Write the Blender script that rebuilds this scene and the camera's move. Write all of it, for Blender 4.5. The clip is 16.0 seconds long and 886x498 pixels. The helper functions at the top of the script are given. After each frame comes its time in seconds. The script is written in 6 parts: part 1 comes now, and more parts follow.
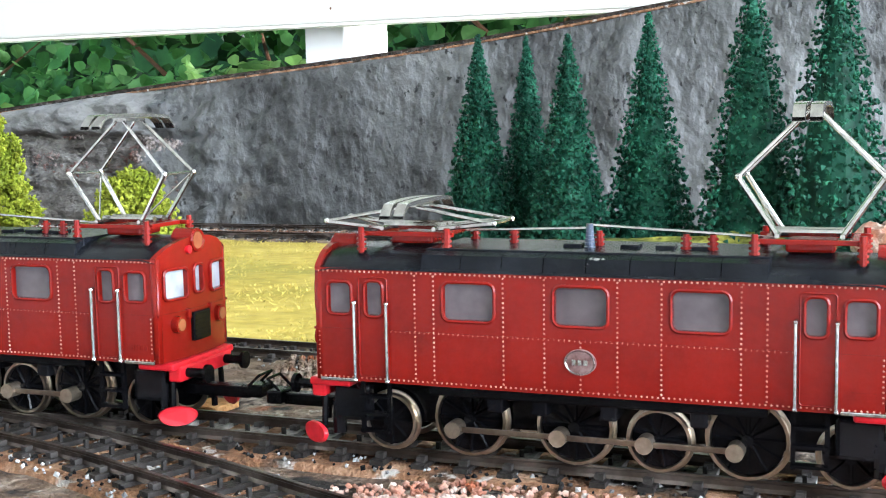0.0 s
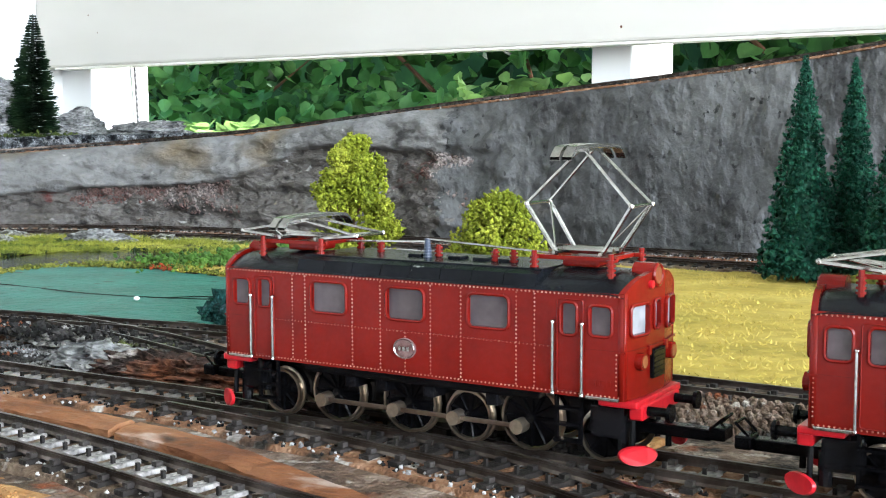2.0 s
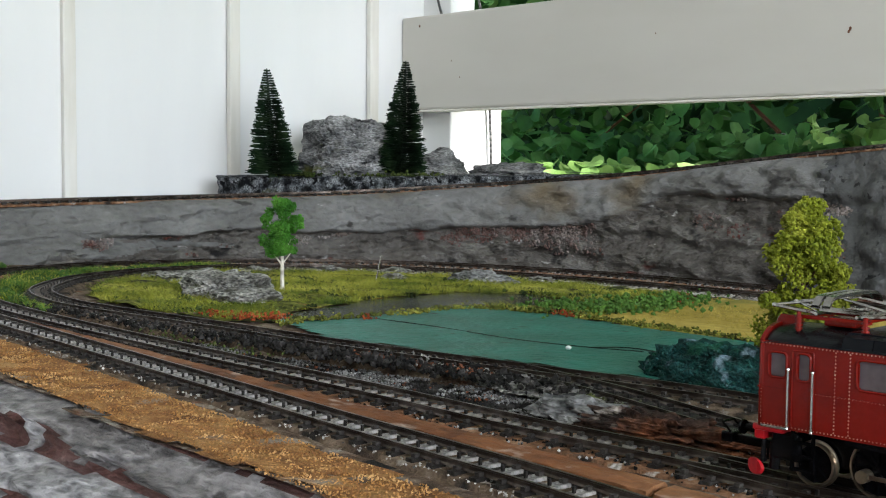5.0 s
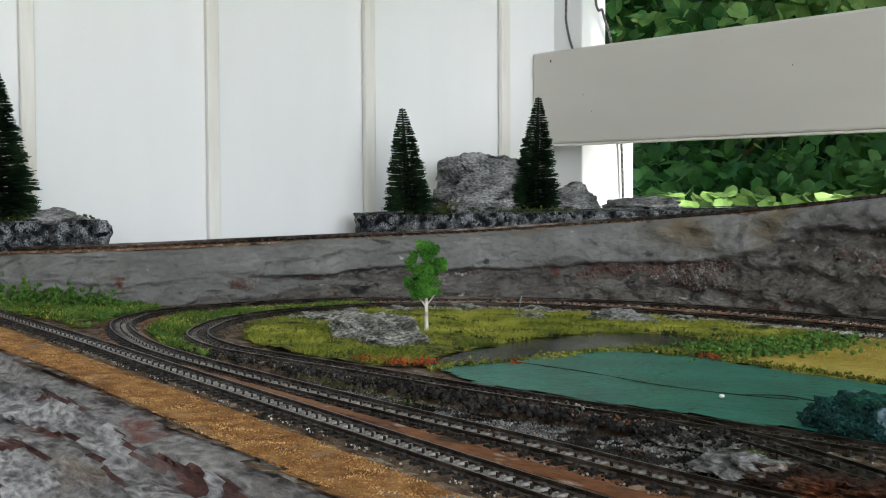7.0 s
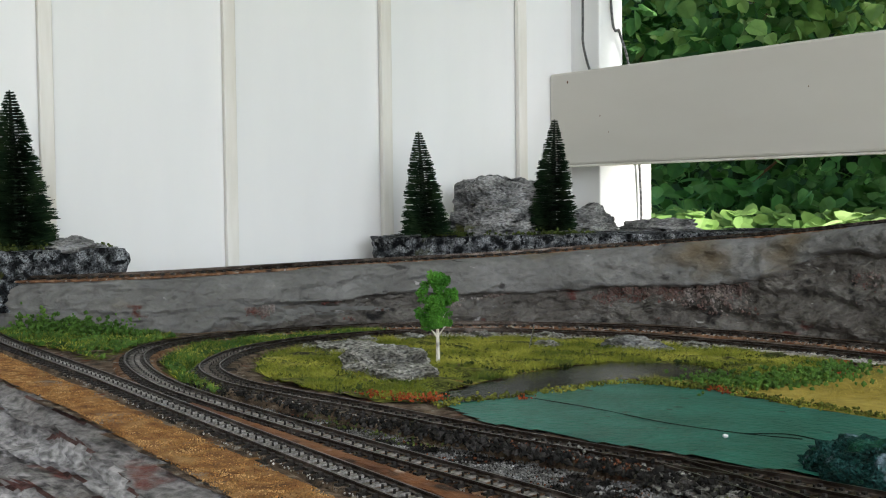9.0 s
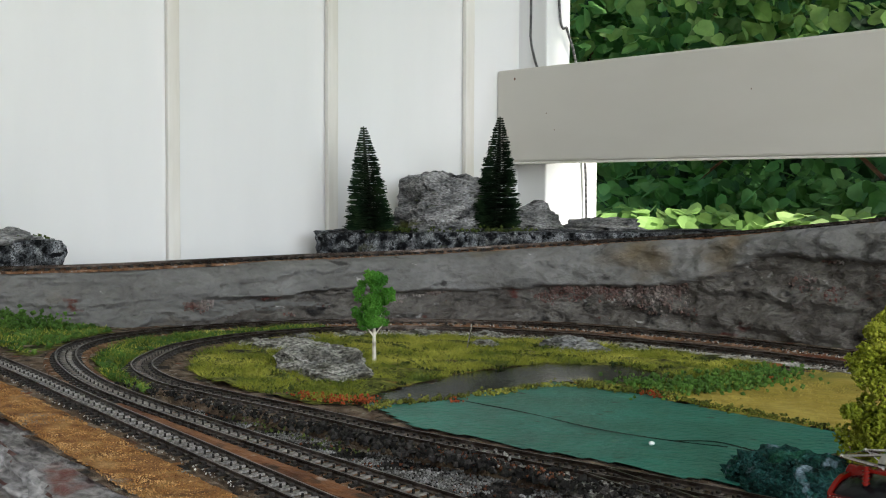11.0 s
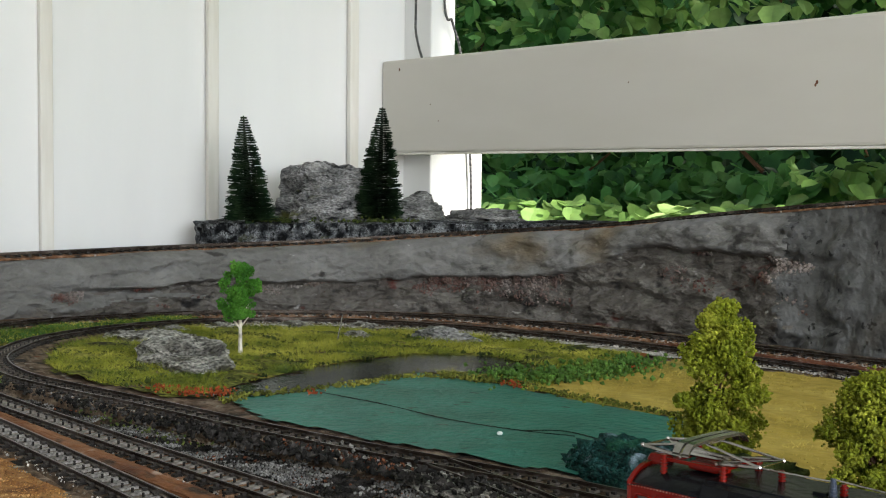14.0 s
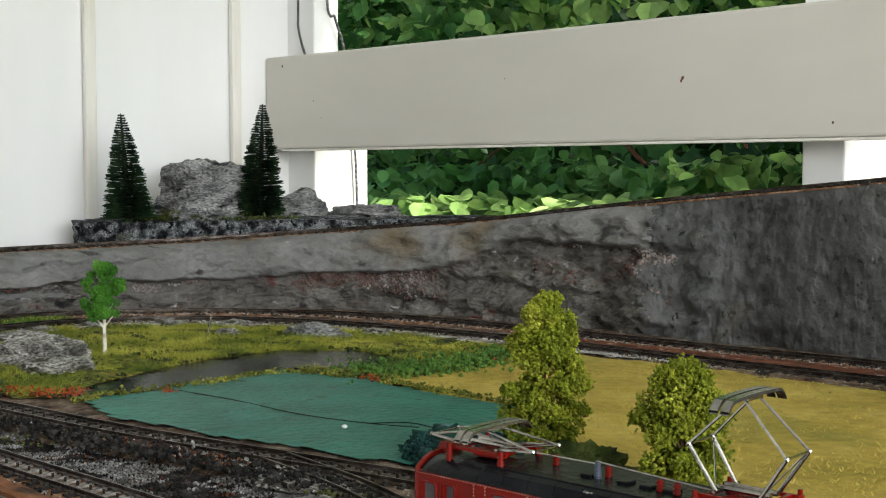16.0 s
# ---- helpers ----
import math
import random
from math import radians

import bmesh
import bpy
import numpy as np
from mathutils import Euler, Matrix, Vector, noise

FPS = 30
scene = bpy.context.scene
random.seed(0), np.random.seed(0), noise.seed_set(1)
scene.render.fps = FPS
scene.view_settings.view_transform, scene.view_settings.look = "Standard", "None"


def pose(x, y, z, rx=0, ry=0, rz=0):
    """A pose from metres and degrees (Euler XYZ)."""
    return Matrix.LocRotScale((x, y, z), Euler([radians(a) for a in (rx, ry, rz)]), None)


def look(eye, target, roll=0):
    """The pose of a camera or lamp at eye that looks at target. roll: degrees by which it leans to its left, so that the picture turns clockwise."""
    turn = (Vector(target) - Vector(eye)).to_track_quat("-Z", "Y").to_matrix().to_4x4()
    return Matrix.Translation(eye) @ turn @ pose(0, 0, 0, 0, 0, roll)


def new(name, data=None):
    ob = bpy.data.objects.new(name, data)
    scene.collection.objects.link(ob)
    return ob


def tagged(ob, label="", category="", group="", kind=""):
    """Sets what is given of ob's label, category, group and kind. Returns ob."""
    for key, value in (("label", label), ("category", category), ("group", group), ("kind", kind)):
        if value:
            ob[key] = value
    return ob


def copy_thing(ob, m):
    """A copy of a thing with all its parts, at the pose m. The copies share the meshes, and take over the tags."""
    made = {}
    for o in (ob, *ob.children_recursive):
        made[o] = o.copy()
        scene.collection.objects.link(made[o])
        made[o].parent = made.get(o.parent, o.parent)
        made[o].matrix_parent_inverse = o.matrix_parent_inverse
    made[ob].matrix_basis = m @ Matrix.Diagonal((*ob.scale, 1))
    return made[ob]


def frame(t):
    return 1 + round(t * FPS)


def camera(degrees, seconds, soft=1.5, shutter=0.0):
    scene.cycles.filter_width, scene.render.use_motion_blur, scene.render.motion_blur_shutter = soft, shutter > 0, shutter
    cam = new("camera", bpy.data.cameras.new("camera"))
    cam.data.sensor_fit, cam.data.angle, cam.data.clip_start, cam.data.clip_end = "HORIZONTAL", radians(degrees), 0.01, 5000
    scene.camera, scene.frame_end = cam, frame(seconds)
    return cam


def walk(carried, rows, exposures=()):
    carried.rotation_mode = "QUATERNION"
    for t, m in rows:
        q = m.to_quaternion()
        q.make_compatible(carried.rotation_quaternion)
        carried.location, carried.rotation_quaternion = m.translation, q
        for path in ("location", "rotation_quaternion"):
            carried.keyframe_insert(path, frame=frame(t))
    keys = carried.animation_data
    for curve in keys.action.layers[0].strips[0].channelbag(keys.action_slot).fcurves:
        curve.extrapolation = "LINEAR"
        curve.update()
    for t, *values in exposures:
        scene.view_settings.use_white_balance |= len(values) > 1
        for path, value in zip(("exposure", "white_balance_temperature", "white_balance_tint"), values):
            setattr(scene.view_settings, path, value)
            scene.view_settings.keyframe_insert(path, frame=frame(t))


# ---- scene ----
cam = camera(39.63, 16.0, 1.1)
PATH = [
    (0.0, 0.0904, 0.0633, 0.1028, 83.687, 0.970, 22.709),
    (0.5, 0.0758, 0.0516, 0.1046, 83.750, 0.611, 25.347),
    (1.0, 0.0571, 0.0517, 0.1042, 84.112, -0.023, 27.990),
    (1.5, 0.0341, 0.0484, 0.1060, 84.221, -0.869, 31.110),
    (2.0, 0.0289, 0.0434, 0.1078, 84.492, 0.171, 33.454),
    (2.5, 0.0173, 0.0312, 0.1139, 84.646, -0.413, 35.507),
    (3.0, 0.0032, 0.0243, 0.1144, 85.113, -0.736, 37.824),
    (3.5, -0.0134, 0.0107, 0.1173, 85.164, -1.039, 41.647),
    (4.0, -0.0118, 0.0043, 0.1185, 85.527, -0.891, 43.797),
    (4.5, -0.0098, -0.0127, 0.1206, 85.914, -0.531, 45.526),
    (5.0, -0.0182, -0.0184, 0.1221, 85.971, -0.523, 47.512),
    (7.5, -0.0201, -0.0423, 0.1396, 87.520, 0.638, 53.846),
    (8.0, -0.0185, -0.0390, 0.1398, 87.760, 0.914, 54.232),
    (8.5, -0.0128, -0.0344, 0.1485, 87.676, 0.790, 54.525),
    (11.0, -0.0033, -0.0175, 0.1649, 87.174, -0.256, 52.229),
    (11.5, -0.0007, -0.0140, 0.1652, 87.133, -0.205, 51.511),
    (12.0, 0.0000, -0.0098, 0.1653, 87.048, -0.450, 50.799),
    (12.5, -0.0000, 0.0000, 0.1639, 86.958, -0.567, 50.036),
    (13.0, 0.0051, -0.0011, 0.1647, 86.918, -0.735, 49.393),
    (13.5, 0.0122, 0.0035, 0.1654, 86.801, -0.568, 48.616),
    (14.0, 0.0164, 0.0091, 0.1653, 86.772, -0.572, 47.760),
    (14.5, 0.0242, 0.0155, 0.1663, 86.734, -0.503, 46.966),
    (15.0, 0.0312, 0.0161, 0.1659, 86.715, -0.447, 45.747),
    (15.5, 0.0437, 0.0228, 0.1655, 86.654, -0.327, 44.644),
    (16.0, 0.0559, 0.0284, 0.1675, 86.540, -0.042, 43.506),
]
walk(cam, [(r[0], pose(*r[1:])) for r in PATH], exposures=[(0.0, 3.5, 5850, 10), (1.5, 3.35, 5950, 10), (2.5, 2.9, 6100, 10), (3.5, 2.5, 6250, 10), (5.0, 2.04, 6350, 10), (8.5, 1.80, 6530, 10), (12.5, 1.80, 6620, 10), (16.0, 2.0, 6780, 10)])

# ---- world and light ----
world = bpy.data.worlds.new("garden_sky")
scene.world = world
world.use_nodes = True
wn = world.node_tree
sky = wn.nodes.new("ShaderNodeTexSky")
sky.sky_type = "NISHITA"
sky.sun_disc = False
sky.sun_elevation = radians(50)
sky.sun_rotation = radians(60)
wn.links.new(sky.outputs["Color"], wn.nodes["Background"].inputs["Color"])
wn.nodes["Background"].inputs["Strength"].default_value = 0.12

sun = new("sun", bpy.data.lights.new("sun", "SUN"))
sun.data.energy = 5.0
sun.data.angle = radians(8)
sun.data.color = (1.0, 0.96, 0.9)
sun.matrix_world = look((3, 3.0, 6), (0, 2.2, 0))

opening = new("window_daylight", bpy.data.lights.new("window_daylight", "AREA"))
opening.data.shape = "RECTANGLE"
opening.data.size, opening.data.size_y = 2.6, 1.3
opening.data.energy = 26
opening.data.color = (0.96, 0.98, 1.0)
opening.matrix_world = look((2.3, -0.2, 0.75), (-1.0, 0.7, 0.1))


# ---- materials ----
def mat(name, c1, c2=None, rough=0.7, scale=40.0, bump=0.15, metal=0.0, c3=None, spec=0.13, detail=6.0, stretch=(1, 1, 1), spots=None, per=0.0, depth=0.004, spread=0.19, grain=0.45):
    """Procedural surface: two scales of mottling between c1, c2 and c3, specks of another colour, fine relief."""
    m = bpy.data.materials.new(name)
    m.use_nodes = True
    nt = m.node_tree
    b = nt.nodes["Principled BSDF"]
    c2 = c2 or tuple(min(1, v * 1.25 + 0.004) for v in c1)
    c3 = c3 or tuple(v * 0.7 for v in c1)
    tc = nt.nodes.new("ShaderNodeTexCoord")
    mp = nt.nodes.new("ShaderNodeMapping")
    mp.inputs["Scale"].default_value = stretch
    nt.links.new(tc.outputs["Object"], mp.inputs["Vector"])
    n1 = nt.nodes.new("ShaderNodeTexNoise")
    n1.inputs["Scale"].default_value, n1.inputs["Detail"].default_value = scale, detail
    n2 = nt.nodes.new("ShaderNodeTexNoise")
    n2.inputs["Scale"].default_value, n2.inputs["Detail"].default_value = scale * 7.3, 4
    for n in (n1, n2):
        nt.links.new(mp.outputs["Vector"], n.inputs["Vector"])
    r1 = nt.nodes.new("ShaderNodeValToRGB")
    r1.color_ramp.elements[0].position, r1.color_ramp.elements[0].color = 0.5 - spread, (*c3, 1)
    r1.color_ramp.elements[1].position, r1.color_ramp.elements[1].color = 0.5 + spread, (*c2, 1)
    e = r1.color_ramp.elements.new(0.5)
    e.color = (*c1, 1)
    nt.links.new(n1.outputs["Fac"], r1.inputs["Fac"])
    mix = nt.nodes.new("ShaderNodeMix")
    mix.data_type, mix.blend_type = "RGBA", "OVERLAY"
    mix.inputs["Factor"].default_value = grain
    nt.links.new(r1.outputs["Color"], mix.inputs["A"])
    fine = nt.nodes.new("ShaderNodeMapRange")
    fine.inputs["From Min"].default_value, fine.inputs["From Max"].default_value = (0.34, 0.66) if grain > 0.5 else (0.0, 1.0)
    nt.links.new(n2.outputs["Fac"], fine.inputs["Value"])
    nt.links.new(fine.outputs["Result"], mix.inputs["B"])
    out = mix.outputs["Result"]
    for k, (col, sc, lo, hi) in enumerate(spots or ()):
        ns = nt.nodes.new("ShaderNodeTexNoise")
        ns.inputs["Scale"].default_value, ns.inputs["Detail"].default_value = sc, 5
        off = nt.nodes.new("ShaderNodeMapping")
        off.inputs["Location"].default_value = (3.1 * k + 1.7, 5.3 * k, 0)
        nt.links.new(mp.outputs["Vector"], off.inputs["Vector"])
        nt.links.new(off.outputs["Vector"], ns.inputs["Vector"])
        rs = nt.nodes.new("ShaderNodeValToRGB")
        rs.color_ramp.elements[0].position, rs.color_ramp.elements[0].color = lo, (0, 0, 0, 1)
        rs.color_ramp.elements[1].position, rs.color_ramp.elements[1].color = hi, (1, 1, 1, 1)
        nt.links.new(ns.outputs["Fac"], rs.inputs["Fac"])
        mx = nt.nodes.new("ShaderNodeMix")
        mx.data_type = "RGBA"
        nt.links.new(rs.outputs["Color"], mx.inputs["Factor"])
        nt.links.new(out, mx.inputs["A"])
        mx.inputs["B"].default_value = (*col, 1)
        out = mx.outputs["Result"]
    if per:
        gi = nt.nodes.new("ShaderNodeNewGeometry")
        oi = nt.nodes.new("ShaderNodeObjectInfo")
        ad = nt.nodes.new("ShaderNodeMath")
        ad.operation = "ADD"
        nt.links.new(gi.outputs["Random Per Island"], ad.inputs[0])
        nt.links.new(oi.outputs["Random"], ad.inputs[1])
        mr = nt.nodes.new("ShaderNodeMapRange")
        mr.inputs["From Max"].default_value = 2
        mr.inputs["To Min"].default_value, mr.inputs["To Max"].default_value = 1 - per, 1 + per
        nt.links.new(ad.outputs[0], mr.inputs["Value"])
        hs = nt.nodes.new("ShaderNodeHueSaturation")
        nt.links.new(mr.outputs["Result"], hs.inputs["Value"])
        nt.links.new(out, hs.inputs["Color"])
        out = hs.outputs["Color"]
    nt.links.new(out, b.inputs["Base Color"])
    b.inputs["Roughness"].default_value, b.inputs["Metallic"].default_value = rough, metal
    b.inputs["Specular IOR Level"].default_value = spec
    if bump:
        bp = nt.nodes.new("ShaderNodeBump")
        bp.inputs["Strength"].default_value, bp.inputs["Distance"].default_value = bump, depth
        nt.links.new(n2.outputs["Fac"], bp.inputs["Height"])
        if depth > 0.0045:
            coarse = nt.nodes.new("ShaderNodeBump")
            coarse.inputs["Strength"].default_value, coarse.inputs["Distance"].default_value = bump, depth * 1.6
            creased = nt.nodes.new("ShaderNodeTexNoise")
            creased.noise_type = "RIDGED_MULTIFRACTAL"
            creased.inputs["Scale"].default_value, creased.inputs["Detail"].default_value = scale * 1.5, 5
            nt.links.new(mp.outputs["Vector"], creased.inputs["Vector"])
            nt.links.new(creased.outputs["Fac"], coarse.inputs["Height"])
            nt.links.new(coarse.outputs["Normal"], bp.inputs["Normal"])
        nt.links.new(bp.outputs["Normal"], b.inputs["Normal"])
    return m


def leafy(name, c1, c2, c3, scale=30, through_light=0.35):
    """A leaf: mottled green that lets part of the light through."""
    m = mat(name, c1, c2, 0.55, scale, 0.1, c3=c3, per=0.45, spec=0.15)
    nt = m.node_tree
    b = nt.nodes["Principled BSDF"]
    tr = nt.nodes.new("ShaderNodeBsdfTranslucent")
    link = b.inputs["Base Color"].links[0].from_socket
    nt.links.new(link, tr.inputs["Color"])
    ms = nt.nodes.new("ShaderNodeMixShader")
    ms.inputs["Fac"].default_value = through_light
    nt.links.new(b.outputs["BSDF"], ms.inputs[1])
    nt.links.new(tr.outputs["BSDF"], ms.inputs[2])
    nt.links.new(ms.outputs["Shader"], nt.nodes["Material Output"].inputs["Surface"])
    return m


M_WHITE = mat("white_painted_boards", (0.76, 0.765, 0.765), (0.78, 0.785, 0.785), 0.55, 4, 0.04, c3=(0.74, 0.745, 0.74), grain=0.08, stretch=(1, 1, 0.15), spots=[((0.25, 0.22, 0.16), 38, 0.745, 0.77)])
M_BATTEN = mat("aged_white_batten", (0.71, 0.69, 0.64), (0.76, 0.745, 0.70), 0.6, 9, 0.08, c3=(0.62, 0.59, 0.53), stretch=(1, 1, 0.12))
M_BEAM = mat("cream_painted_beam", (0.555, 0.535, 0.49), (0.565, 0.545, 0.50), 0.45, 3, 0.02, c3=(0.545, 0.525, 0.48), stretch=(0.3, 1, 1), grain=0.06)
M_CABLE = mat("grey_cable_sheath", (0.10, 0.10, 0.10), rough=0.5, bump=0)
M_ROCK = mat("light_grey_plaster_rock", (0.147, 0.145, 0.14), (0.195, 0.193, 0.187), 0.75, 14, 1.0, c3=(0.115, 0.113, 0.108), stretch=(1, 1, 1.5), depth=0.005, detail=10, spread=0.22, grain=0.3,
             spots=[((0.11, 0.045, 0.036), 15, 0.71, 0.75), ((0.38, 0.37, 0.36), 40, 0.70, 0.75), ((0.05, 0.048, 0.046), 22, 0.65, 0.70), ((0.14, 0.11, 0.07), 7, 0.58, 0.72)])
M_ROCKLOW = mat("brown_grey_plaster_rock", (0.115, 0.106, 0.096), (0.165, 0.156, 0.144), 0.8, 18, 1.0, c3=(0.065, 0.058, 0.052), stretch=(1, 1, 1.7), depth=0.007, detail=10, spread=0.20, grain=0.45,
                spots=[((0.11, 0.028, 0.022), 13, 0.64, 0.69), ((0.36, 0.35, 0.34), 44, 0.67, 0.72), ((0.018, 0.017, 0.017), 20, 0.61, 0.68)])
M_PITTED = mat("dark_pitted_plaster", (0.062, 0.063, 0.062), (0.105, 0.106, 0.104), 0.55, 8, 1.0, c3=(0.034, 0.034, 0.034), stretch=(1, 1, 0.7), depth=0.010, detail=9, spread=0.20, grain=0.35, spec=0.3,
               spots=[((0.20, 0.20, 0.20), 12, 0.65, 0.76), ((0.012, 0.012, 0.012), 130, 0.63, 0.67), ((0.12, 0.085, 0.045), 5, 0.66, 0.78)])
M_CRUMB = mat("red_brown_and_grey_crumbs", (0.095, 0.068, 0.06), (0.19, 0.175, 0.165), 0.9, 24, 0.3, c3=(0.07, 0.018, 0.014), per=0.8)
M_SCARP = mat("grey_plaster_scarp", (0.20, 0.188, 0.19), (0.27, 0.258, 0.262), 0.5, 26, 1.0, c3=(0.13, 0.12, 0.12), stretch=(0.5, 1, 1.4), detail=8, spread=0.19, grain=0.6, depth=0.005, spec=0.25,
              spots=[((0.14, 0.045, 0.036), 16, 0.63, 0.67), ((0.05, 0.045, 0.045), 60, 0.64, 0.69), ((0.20, 0.14, 0.09), 10, 0.62, 0.70)])
M_SCARPPALE = mat("pale_grey_plaster_scarp", (0.29, 0.28, 0.29), (0.40, 0.39, 0.405), 0.5, 26, 1.0, c3=(0.18, 0.17, 0.172), stretch=(0.5, 1, 1.4), detail=8, spread=0.19, grain=0.6, depth=0.005, spec=0.25,
                  spots=[((0.13, 0.05, 0.042), 18, 0.65, 0.69), ((0.06, 0.055, 0.055), 60, 0.65, 0.70)])
M_SCARPRED = mat("dark_red_plaster_streak", (0.13, 0.062, 0.055), (0.20, 0.14, 0.135), 0.6, 40, 0.8, c3=(0.06, 0.03, 0.027), stretch=(0.5, 1, 1.4), spread=0.17, grain=0.5)
M_BOULDER = mat("grey_model_rock", (0.20, 0.20, 0.20), (0.32, 0.32, 0.32), 0.8, 26, 0.9, c3=(0.075, 0.078, 0.08), stretch=(1, 1, 2.8), depth=0.005, spread=0.18, grain=0.55, spots=[((0.016, 0.017, 0.018), 22, 0.57, 0.64), ((0.42, 0.42, 0.42), 50, 0.66, 0.72), ((0.10, 0.11, 0.035), 14, 0.66, 0.74)])
M_PALEROCK = mat("pale_grey_lichened_rock", (0.25, 0.245, 0.225), (0.37, 0.36, 0.335), 0.8, 40, 1.0, c3=(0.11, 0.105, 0.095), stretch=(1, 1, 2), depth=0.006, spread=0.15, grain=0.7, spots=[((0.07, 0.065, 0.05), 44, 0.60, 0.66), ((0.10, 0.12, 0.03), 22, 0.61, 0.68)])
M_SLAB = mat("black_grey_foam_ledge", (0.085, 0.092, 0.10), (0.26, 0.275, 0.29), 0.9, 80, 1.0, c3=(0.010, 0.011, 0.013), depth=0.006, spread=0.12, grain=0.9, spots=[((0.008, 0.009, 0.011), 110, 0.56, 0.61), ((0.11, 0.12, 0.03), 18, 0.62, 0.70)])
M_EARTH = mat("brown_scenery_ground", (0.125, 0.084, 0.058), (0.26, 0.205, 0.16), 0.95, 70, 0.9, c3=(0.05, 0.035, 0.025),
              spots=[((0.30, 0.27, 0.23), 110, 0.60, 0.68), ((0.16, 0.05, 0.02), 46, 0.62, 0.70), ((0.022, 0.02, 0.018), 60, 0.57, 0.66)])
M_BED = mat("rust_brown_track_bed", (0.19, 0.095, 0.05), (0.33, 0.20, 0.125), 0.95, 100, 0.7, c3=(0.06, 0.035, 0.022), spots=[((0.38, 0.35, 0.32), 130, 0.60, 0.67), ((0.03, 0.026, 0.022), 40, 0.58, 0.68)])
M_LOOPBED = mat("dark_brown_track_bed", (0.115, 0.08, 0.054), (0.20, 0.15, 0.11), 0.95, 90, 0.6, c3=(0.028, 0.019, 0.014), spots=[((0.02, 0.017, 0.015), 34, 0.57, 0.64), ((0.24, 0.21, 0.18), 120, 0.62, 0.68)])
M_GREYGRIT = mat("grey_grit", (0.20, 0.195, 0.19), (0.36, 0.355, 0.35), 0.95, 90, 0.3, c3=(0.07, 0.064, 0.06), per=0.8)
M_LIGHTBED = mat("pale_grey_ballast", (0.31, 0.295, 0.275), (0.45, 0.43, 0.41), 0.95, 60, 0.6, c3=(0.13, 0.105, 0.08), grain=0.7, spread=0.15)
M_DARKBED = mat("dark_track_bed", (0.06, 0.045, 0.034), (0.20, 0.165, 0.135), 0.95, 70, 0.6, c3=(0.014, 0.011, 0.009), grain=0.7)
M_WOODEDGE = mat("brown_painted_bed_edge", (0.185, 0.075, 0.032), (0.26, 0.125, 0.06), 0.7, 40, 0.6, c3=(0.08, 0.03, 0.016), stretch=(0.4, 1, 1), spots=[((0.36, 0.27, 0.22), 90, 0.62, 0.70), ((0.05, 0.03, 0.02), 60, 0.62, 0.70)])
M_ORANGE = mat("ochre_scatter", (0.26, 0.125, 0.045), (0.38, 0.22, 0.09), 0.95, 60, 0.6, c3=(0.13, 0.06, 0.026), spots=[((0.26, 0.22, 0.18), 26, 0.60, 0.70)])
M_OCHRESTONE = mat("ochre_scatter_grain", (0.30, 0.15, 0.05), (0.46, 0.28, 0.12), 0.9, 90, 0.2, c3=(0.15, 0.065, 0.026), per=0.8)
M_COAL = mat("black_and_grey_scatter_stones", (0.012, 0.011, 0.010), (0.045, 0.041, 0.039), 0.9, 90, 0.2, c3=(0.004, 0.004, 0.004), per=0.9)
M_RUST = mat("rust_red_bank", (0.13, 0.045, 0.022), (0.20, 0.085, 0.045), 0.95, 60, 0.7, c3=(0.06, 0.025, 0.014), spots=[((0.30, 0.26, 0.22), 100, 0.62, 0.68)])
M_RUSTROCK = mat("black_and_rust_crusted_rock", (0.065, 0.034, 0.024), (0.17, 0.062, 0.03), 0.8, 34, 1.0, c3=(0.016, 0.013, 0.012), depth=0.005, spread=0.16, grain=0.6, spots=[((0.36, 0.32, 0.29), 60, 0.64, 0.70)])
M_RUBBLE = mat("pale_pink_rubble", (0.34, 0.19, 0.14), (0.52, 0.46, 0.40), 0.95, 90, 0.3, c3=(0.26, 0.07, 0.03), per=0.5)
M_FLOWER = mat("orange_red_flock", (0.30, 0.06, 0.02), (0.42, 0.12, 0.04), 0.9, 90, 0.2, c3=(0.16, 0.03, 0.012), per=0.4)
M_GRASSBASE = mat("olive_moss_ground", (0.10, 0.11, 0.02), (0.23, 0.22, 0.045), 0.95, 26, 0.6, c3=(0.025, 0.03, 0.009), grain=0.7, spots=[((0.20, 0.075, 0.02), 16, 0.66, 0.72), ((0.3, 0.29, 0.27), 14, 0.68, 0.74), ((0.02, 0.018, 0.01), 20, 0.60, 0.67)])
M_BLADE = leafy("static_grass_fibre", (0.25, 0.27, 0.036), (0.50, 0.47, 0.09), (0.055, 0.095, 0.014), 16, 0.25)
M_HERB = leafy("bright_green_herb", (0.075, 0.16, 0.028), (0.14, 0.24, 0.045), (0.04, 0.09, 0.018), 20, 0.25)
M_STRAW = mat("ochre_field_matting", (0.36, 0.268, 0.055), (0.46, 0.355, 0.09), 0.95, 14, 0.6, c3=(0.28, 0.22, 0.042), grain=0.4, spots=[((0.21, 0.20, 0.045), 7, 0.58, 0.72)])
M_STRAWBLADE = leafy("straw_fibre", (0.36, 0.275, 0.06), (0.44, 0.35, 0.09), (0.26, 0.205, 0.042), 12, 0.1)
M_TEAL = mat("teal_painted_pond", (0.018, 0.145, 0.112), (0.028, 0.19, 0.148), 0.45, 22, 0.8, spec=0.2, c3=(0.011, 0.105, 0.08), spots=[((0.010, 0.030, 0.018), 60, 0.67, 0.71), ((0.05, 0.16, 0.11), 90, 0.64, 0.70)], depth=0.0025, grain=0.45)
